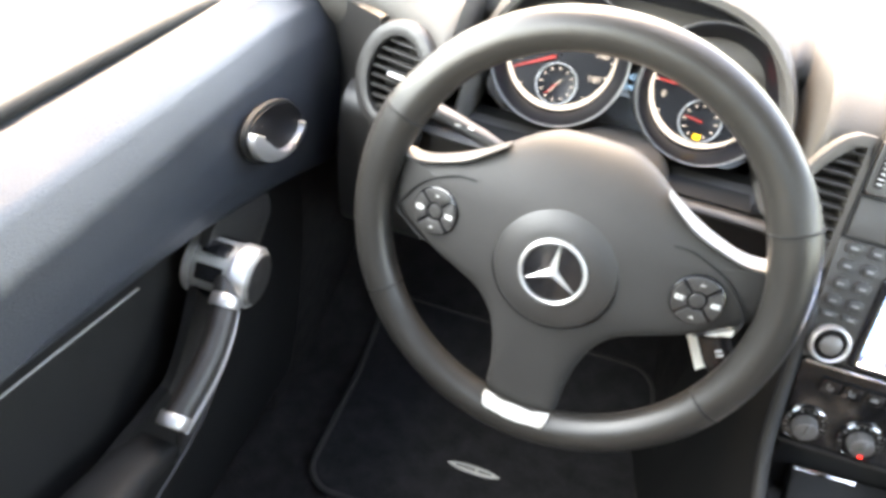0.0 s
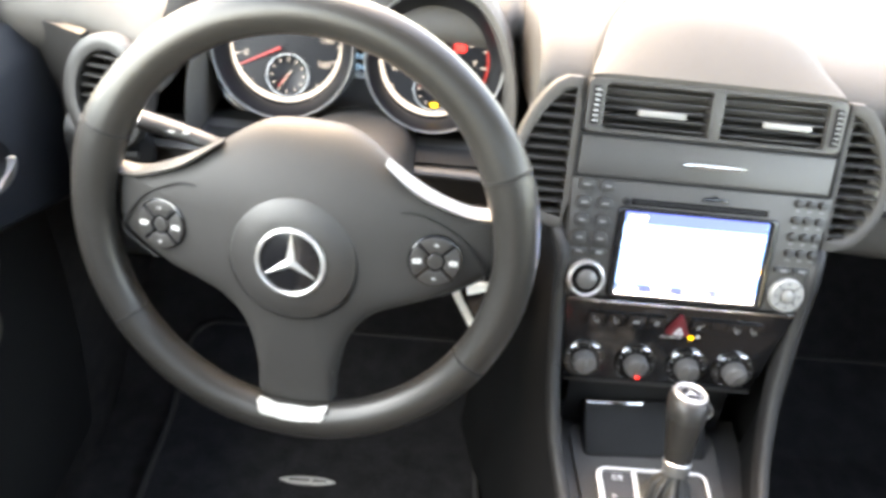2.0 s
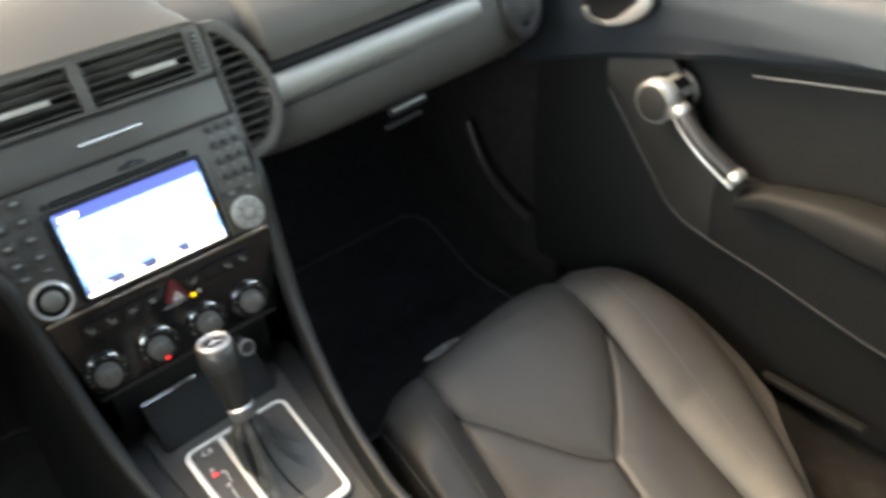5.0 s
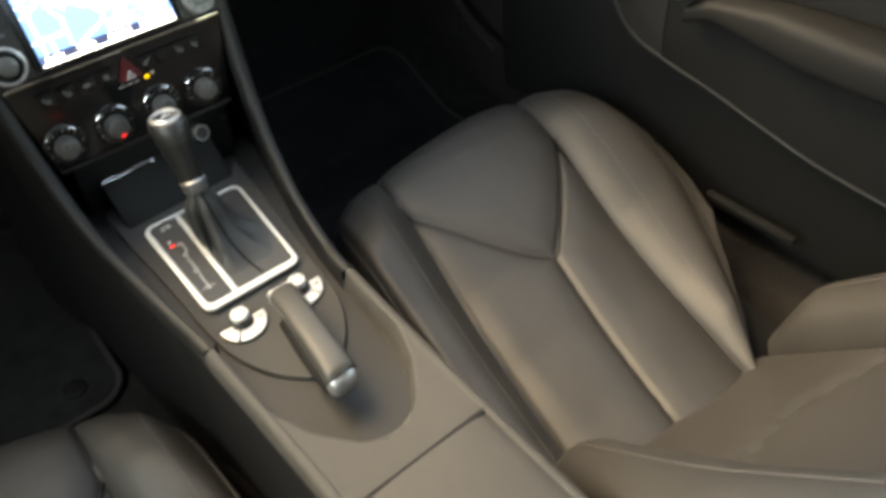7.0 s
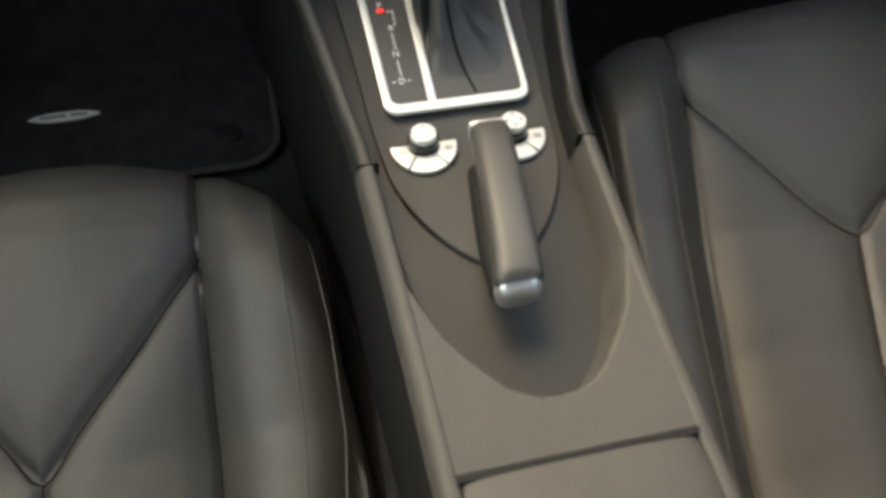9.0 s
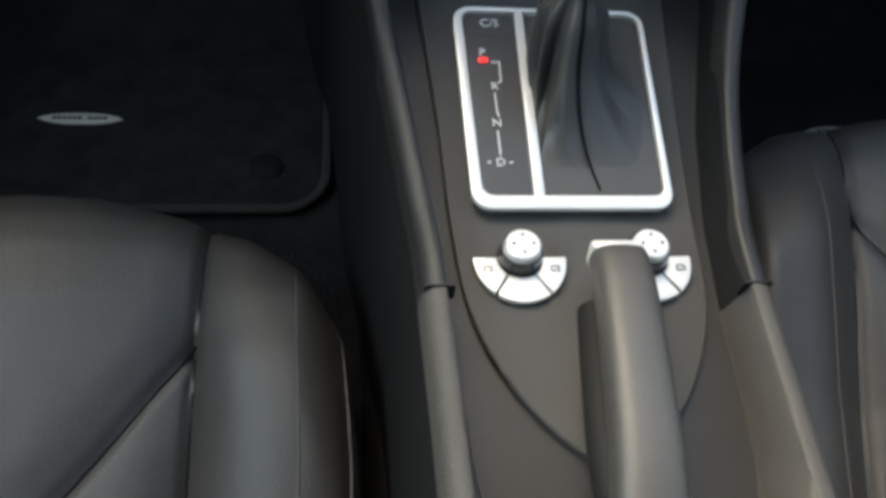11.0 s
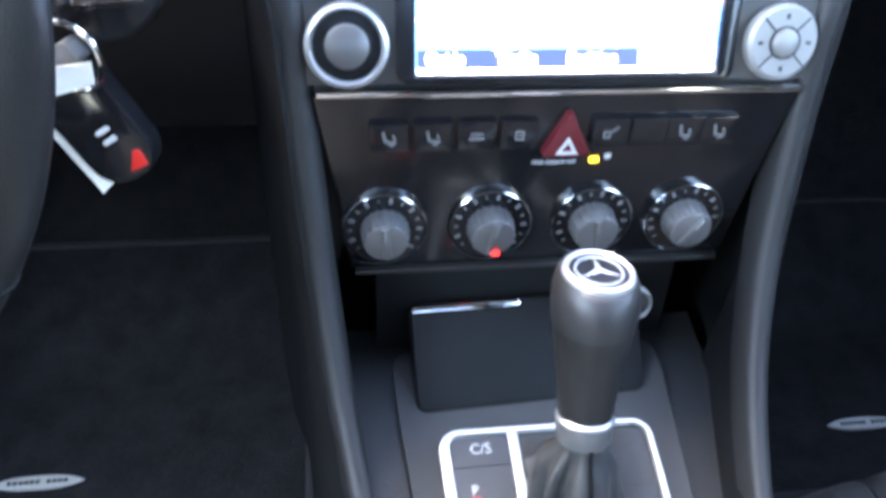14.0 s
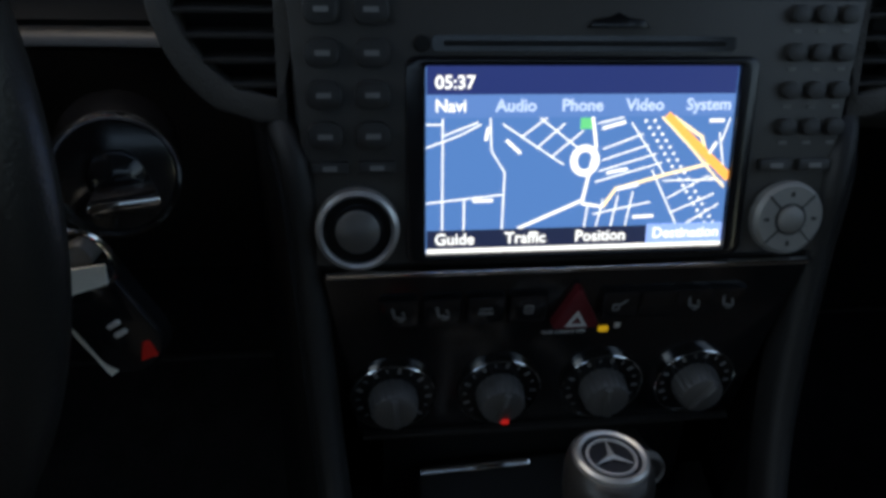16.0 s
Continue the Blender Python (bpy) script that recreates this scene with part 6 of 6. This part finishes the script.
# ---- doors ----
def door(s, who):
    d = thing("door_1" if s < 0 else "door_2", "closed car door with dark vinyl trim and silver pull handle, " + who, "car door", at=(s * 0.68, -0.1, 0.1))
    yf, yr = 0.36, -0.75

    def low_z(y):
        return interp(y, [-0.75, -0.45, -0.165, 0.0, 0.075, 0.2, 0.36], [0.655, 0.642, 0.615, 0.588, 0.572, 0.540, 0.49])

    def upper(u, v):
        y = lerp(yf, yr, u)
        zl = low_z(y)
        pts = [(0.722, 0.722), (0.700, 0.716), (0.678, 0.700), (0.662, 0.672), (0.655, 0.64), (0.652, lerp(0.64, zl, 0.55)), (0.655, zl + 0.008), (0.664, zl - 0.002), (0.685, zl - 0.004)]
        k = v * (len(pts) - 1)
        x = interp(k, list(range(len(pts))), [p[0] for p in pts])
        z = interp(k, list(range(len(pts))), [p[1] for p in pts])
        lift = 0.006 * smooth01(0.2, -0.4, y)
        pinch = 0.05 * smooth01(0.22, 0.36, y) * (1 - v) * 0.3
        return (s * x, y, z + lift * (1 - v) - pinch)

    part("upper_panel", sheet(upper, 60, 40, 0.004), DOOR_VINYL, d, "smooth dark upper door panel")
    card = [-0.75, -0.263, 0.046, 0.107, 0.155, 0.193, 0.36], [0.25, 0.278, 0.338, 0.397, 0.455, 0.502, 0.51]
    # the near-black plastic also puts the shade of the door's recess into colour
    part("lower_panel", sheet(lambda u, v: (s * (0.700 - 0.01 * math.sin(math.pi * v)), lerp(yf, yr, u), lerp(0.10, low_z(lerp(yf, yr, u)) + 0.006, v)), 40, 12, 0.01), RUBBER, d, "lower door trim, black with the recess's shade")
    part("door_card", sheet(lambda u, v: (s * (0.664 - 0.006 * math.sin(math.pi * v)), lerp(0.190, 0.0, u) + 0.0 * v, lerp(interp(lerp(0.190, 0.0, u), *card), lerp(low_z(lerp(0.190, 0.0, u)) + 0.004, 0.44, smooth01(0.45, 1.0, u)), v)), 24, 12, 0.01), PLASTIC, d, "satin black handle bracket")
    part("card_edge", tube(spline([(s * 0.664, y, interp(y, *card)) for y in (0.188, 0.155, 0.107, 0.046, -0.10, -0.263, -0.45, -0.74)], 5), 0.0022, 8), PLASTIC, d, "rounded edge of the door card")
    part("door_card_rear", sheet(lambda u, v: (s * (0.664 - 0.004 * math.sin(math.pi * v)), lerp(0.0, yr, u), lerp(interp(lerp(0.0, yr, u), *card), 0.44, v)), 24, 8, 0.01), RUBBER, d, "matt black lower door card")
    part("sill_seal", tube(spline([(s * 0.722, 0.36, 0.706), (s * 0.723, 0.1, 0.725), (s * 0.723, -0.3, 0.733), (s * 0.723, -0.75, 0.735)], 5), 0.0065, 10), RUBBER, d, "black rubber window seal")
    part("outer_skin", sheet(lambda u, v: (s * (0.726 + 0.07 * math.sin(math.pi * min(1.0, v * 0.7))), lerp(0.40, yr, u), lerp(0.716, 0.0, v)), 20, 12, 0.004), PAINT, d, "black painted outer skin")
    part("trim_line", tube([(s * 0.669, y, low_z(y) - 0.018) for y in np.linspace(-0.02, -0.70, 24)], 0.0009, 8), TRIM_BAR, d, "thin silver line under the upper panel")
    # corner triangle at the mirror
    part("mirror_triangle", prism([(0.30, 0.0), (0.46, 0.0), (0.46, 0.13), (0.42, 0.11)], 0.014, 0.003, Matrix(((0, 0, s, s * 0.690), (1, 0, 0, 0), (0, 1, 0, 0.700), (0, 0, 0, 1)))), PLASTIC, d, "black mirror corner trim")
    # release handle in an oval cup
    hm = frame_m((s * 0.6480, 0.170, 0.625), (0, -s, 0), (s * 0.06, 0, 1))
    c = part("release_cup", ring_prism(ell(0.062, 0.030, 44), ell(0.057, 0.0255, 44), 0.0042, hm @ pose(0, 0, -0.002, 0, 0, s * 19), 0.002), RUBBER, d, "oval cup of the door release")
    # a near-black disc on the panel paints in the shade of a deep cup
    part("cup_shade", lathe([(0.0, 0.0), (0.030, 0.001), (0.058, 0.0035), (0.058, 0.0)], 40, hm @ pose(0, 0, 0.0, 0, 0, s * 19) @ Matrix.Diagonal((1, 0.45, 1, 1))), DIAL, c)
    arc = [radians(a) for a in np.linspace(168, 372, 30)]
    arc_o = [(0.0565 * math.cos(a), 0.0265 * math.sin(a)) for a in arc]
    arc_i = []
    for a in reversed(arc):
        th = 0.006 + 0.015 * smooth01(-0.6, 1.0, s * math.cos(a))
        arc_i.append((0.0565 * math.cos(a) * (1 - th / 0.0565), 0.0265 * math.sin(a) * (1 - th / 0.0265)))
    part("release_lever", prism(arc_o + arc_i, 0.009, 0.003, hm @ pose(0, 0, 0.001, 0, 0, s * 19)), SILVER, c, "satin silver release lever")
    # pull handle: a drum at its upper end, a slanting grip and an armrest below
    ph = part("pull_handle", tube(spline([(s * 0.640, 0.066, 0.528), (s * 0.630, 0.036, 0.506), (s * 0.628, 0.002, 0.482), (s * 0.634, -0.046, 0.452)], 6), 0.0122, 20), PLASTIC, d, "slanting dark grip")
    part("grip_strip", tube(spline([(s * 0.627, 0.062, 0.520), (s * 0.618, 0.034, 0.498), (s * 0.616, 0.000, 0.474), (s * 0.622, -0.042, 0.446)], 6), 0.0022, 8), SILVER, ph, "thin silver strip along the grip")
    km = frame_m((s * 0.622, 0.084, 0.522), (0, -1, 0) if s > 0 else (0, 1, 0), (0, 0, 1))
    part("drum", lathe([(0, 0.004), (0.0225, 0.004), (0.026, 0.002), (0.0278, -0.002), (0.0278, -0.060), (0.0, -0.060)], 48, km), TRIM_BAR, ph, "satin drum-shaped handle end")
    part("drum_cap", lathe([(0, 0.0052), (0.0215, 0.0052), (0.0235, 0.0044), (0.0235, 0.003)], 48, km), PLASTIC, ph, "dark end disc")
    for i in range(7):
        part("drum_panel", prism(rrect(0.0155, 0.026, 0.002, 3), 0.0012, 0.0004, km @ pose(0, 0, -0.0330, 0, 0, 360 * i / 7) @ pose(0.0274, 0, 0, 0, 90, 0) @ pose(0, 0, 0, 0, 0, 90)), GLOSS, ph, "glossy dark inset")
    part("drum_ring", lathe([(0.0262, -0.001), (0.0275, 0.0012), (0.0292, -0.001), (0.0295, -0.014), (0.0275, -0.0160), (0.0262, -0.014)], 48, km), SILVER, ph, "satin silver ring")
    part("drum_band", lathe([(0.0276, -0.052), (0.0290, -0.051), (0.0290, -0.058), (0.0276, -0.059)], 48, km), SILVER, ph, "satin silver band")
    for t0, nm in (((s * 0.634, 0.050, 0.516), "grip_collar"), ((s * 0.6335, -0.040, 0.4555), "grip_end")):
        dirv = Vector((0, -0.066, -0.052)).normalized()
        p = Vector(t0)
        part(nm, tube([p - dirv * 0.006, p - dirv * 0.004, p + dirv * 0.004, p + dirv * 0.006], [0.0130, 0.0142, 0.0142, 0.0130], 24), SILVER, ph, "satin silver collar")
    rows = []
    for i in range(16):
        t = i / 15
        y = lerp(-0.045, -0.62, t)
        zc = interp(y, [-0.62, -0.30, -0.16, -0.08, -0.045], [0.470, 0.462, 0.458, 0.446, 0.428])
        w, h = lerp(0.020, 0.036, smooth01(0, 0.4, t)), lerp(0.012, 0.030, smooth01(0, 0.3, t))
        rows.append([(s * (0.648 + w * math.copysign(abs(math.cos(a)) ** 0.6, math.cos(a))), y, zc - h * 0.6 + h * math.copysign(abs(math.sin(a)) ** 0.6, math.sin(a))) for a in np.linspace(0, 2 * math.pi, 28, endpoint=False)])
    part("armrest", loft(rows), RUBBER, d, "dark armrest", 50)


door(-1, "on the driver's side")
door(1, "on the passenger's side")

solid("trim_sill", box(0.014, 0.145, 0.010, 0.003, pose(0.662, -0.195, 0.150)), RUBBER, "dark strip along the sill beside the passenger seat", "trim", "structure")
solid("trim_kick", tube(spline([(0.665, 0.500, 0.335), (0.662, 0.480, 0.300), (0.660, 0.450, 0.260), (0.655, 0.395, 0.230), (0.650, 0.33, 0.21)], 5), 0.006, 10), PLASTIC, "dark edge trim of the passenger kick panel", "trim", "structure")

# ---- floor mats ----
def mat_thing(cx, y0, y1, w, who, bx, by, btn):
    m = thing("floor_mat", "black velour mat with a silver badge " + who, "floor mat", "floor mats", at=(cx, (y0 + y1) / 2, 0.06))

    def zf(y):
        return floor_z(y) + 0.012

    base = rrect(w, y1 - y0, 0.045, 8, cx, (y0 + y1) / 2)
    dense = []
    for i in range(len(base)):
        p, q = base[i], base[(i + 1) % len(base)]
        n = max(1, int(math.hypot(q[0] - p[0], q[1] - p[1]) / 0.03))
        dense += [(lerp(p[0], q[0], k / n), lerp(p[1], q[1], k / n)) for k in range(n)]
    bm = bmesh.new()
    rows = []
    for sh, dz in [(1.0, -0.010), (1.0, -0.001), (0.97, 0.002)] + [(k / 26, 0.002) for k in range(25, 0, -1)]:
        rows.append([bm.verts.new((cx + (x - cx) * sh, (y0 + y1) / 2 + (y - (y0 + y1) / 2) * sh, zf((y0 + y1) / 2 + (y - (y0 + y1) / 2) * sh) + dz)) for x, y in dense])
    grid_faces(bm, rows, close_u=True)
    bm.faces.new(rows[-1])
    bmesh.ops.recalc_face_normals(bm, faces=bm.faces)
    part("velour", bm, MAT_PILE, m)
    part("binding", tube([(x, y, zf(y) + 0.0005) for x, y in dense], 0.0045, 8, 0.8, close=True), BINDING, m, "grey bound edge")
    lens = [(0.040 * t, 0.0070 * (1 - abs(t) ** 3)) for t in np.linspace(-1, 1, 17)] + [(0.040 * t, -0.0070 * (1 - abs(t) ** 3)) for t in np.linspace(0.9, -0.9, 15)]
    b = part("badge", prism(lens, 0.003, 0.001, pose(bx, by, zf(by) + 0.0015)), BADGE, m, "slim pale badge plate")
    part("badge_bar", merge(*[box(0.0035, 0.0040, 0.0003, 0, pose(bx - 0.024 + 0.0048 * i, by, zf(by) + 0.0046)) for i in range(11) if i != 6]), PRINT_DARK, b)
    if btn:
        part("fixing_button", lathe([(0, 0.004), (0.012, 0.0036), (0.016, 0.002), (0.017, 0.0)], 32, pose(btn[0], btn[1], zf(btn[1]) + 0.002)), RUBBER, m, "round black fixing button")


mat_thing(-0.376, 0.200, 0.560, 0.462, "in the driver's footwell", -0.386, 0.310, (-0.203, 0.250))
mat_thing(0.385, 0.235, 0.580, 0.420, "in the passenger's footwell", 0.415, 0.306, None)

# ---- ignition switch and key ----
IG = frame_m((-0.1945, 0.200, 0.578), (1, 0.25, 0), (0, 0.30, 0.95))
ign = thing("ignition_switch", "round ignition switch with a chrome ring beside the wheel", "ignition switch", at=(-0.1975, 0.215, 0.57))
part("housing", lathe([(0, 0.004), (0.021, 0.004), (0.0238, 0.003), (0.025, -0.03), (0.027, -0.05)], 44, IG), GLOSS, ign)
part("ring", lathe([(0.0226, 0.003), (0.0229, 0.0060), (0.0239, 0.0066), (0.0249, 0.0040), (0.0251, 0.0)], 52, IG), CHROME, ign, "chrome ring")
part("barrel", lathe([(0, 0.010), (0.0085, 0.0095), (0.0105, 0.008), (0.0110, 0.003)], 32, IG), GLOSS, ign)
key = thing("car_key", "black key fob with paper tags hanging from the ignition", "key", at=(-0.191, 0.175, 0.50))
part("blade_head", box(0.024, 0.008, 0.020, 0.003, IG @ pose(0.002, -0.006, 0.017)), GLOSS, key, "black key head")
part("key_band", box(0.0255, 0.0036, 0.006, 0.0012, IG @ pose(0.002, -0.0055, 0.0255)), CHROME, key, "chrome band across the key")
KR = Matrix.Translation((-0.203, 0.168, 0.560))
ringp = [KR @ Vector((0.011 * math.cos(a), -0.004 * math.sin(a), 0.016 * math.sin(a))) for a in np.linspace(0, 2 * math.pi, 40, endpoint=False)]
part("split_ring", tube(ringp, 0.0012, 8, close=True, up=Vector((0, 1, 0.3))), CHROME, key, "chrome split ring")
FM = frame_m((-0.2015, 0.175, 0.529), (0.84, 0.0, 0.52), (-0.52, 0.22, 0.84))
fob = [(x, y) for x, y in rrect(0.030, 0.056, 0.0140, 8)]
fb = part("fob", prism(fob, 0.012, 0.004, FM @ pose(0, 0, -0.006)), GLOSS, key, "glossy black fob")
part("fob_trim", prism(rrect(0.028, 0.010, 0.003), 0.0125, 0.002, FM @ pose(0, 0.026, -0.0061)), KNOB, fb, "grey fob end")
part("fob_button", merge(prism(rrect(0.0062, 0.0022, 0.0009), 0.001, 0.0004, FM @ pose(0.002, -0.004, 0.006)), prism(rrect(0.0062, 0.0022, 0.0009), 0.001, 0.0004, FM @ pose(0.002, -0.0085, 0.006))), SILVER_PAINT, fb, "small silver buttons")
part("panic_button", prism([(-0.0045, -0.003), (0.0035, -0.004), (0.0045, 0.003), (0.002, 0.004)], 0.001, 0.0003, FM @ pose(0.005, -0.0200, 0.006)), RED_PLASTIC, fb, "red button")
part("paper_tag", prism([(-0.013, -0.006), (0.010, -0.004), (0.012, 0.004), (-0.012, 0.006)], 0.0008, 0, frame_m((-0.206, 0.166, 0.5525), (0.95, 0, 0.22), (-0.20, 0.2, 0.95))), PAPER, key, "white paper tag")
part("paper_tag", prism([(-0.008, -0.030), (0.008, -0.026), (0.010, 0.026), (-0.010, 0.026)], 0.0008, 0, frame_m((-0.2150, 0.183, 0.521), (0.85, 0.1, 0.45), (-0.45, 0.2, 0.85))), PAPER, key, "white paper tag")
# passenger airbag lettering on the dash
part("airbag_mark", box(0.050, 0.006, 0.0004, 0, frame_m((0.300, 0.372, 0.7475), (1, 0, 0.0), (0, 0.98, 0.16))), DASH, dash, "faint embossed mark")

# runs of tiny printed marks are counted as one
MARKS = ("dial_scale", "scale_print", "sub_scale", "badge_bar", "rib", "map_railway", "dial_mark", "arrow", "fob_button")
for ob in list(bpy.data.objects):
    if ob.name.split(".")[0] in MARKS:
        tagged(ob, ob.get("label", ""), kind="stuff")
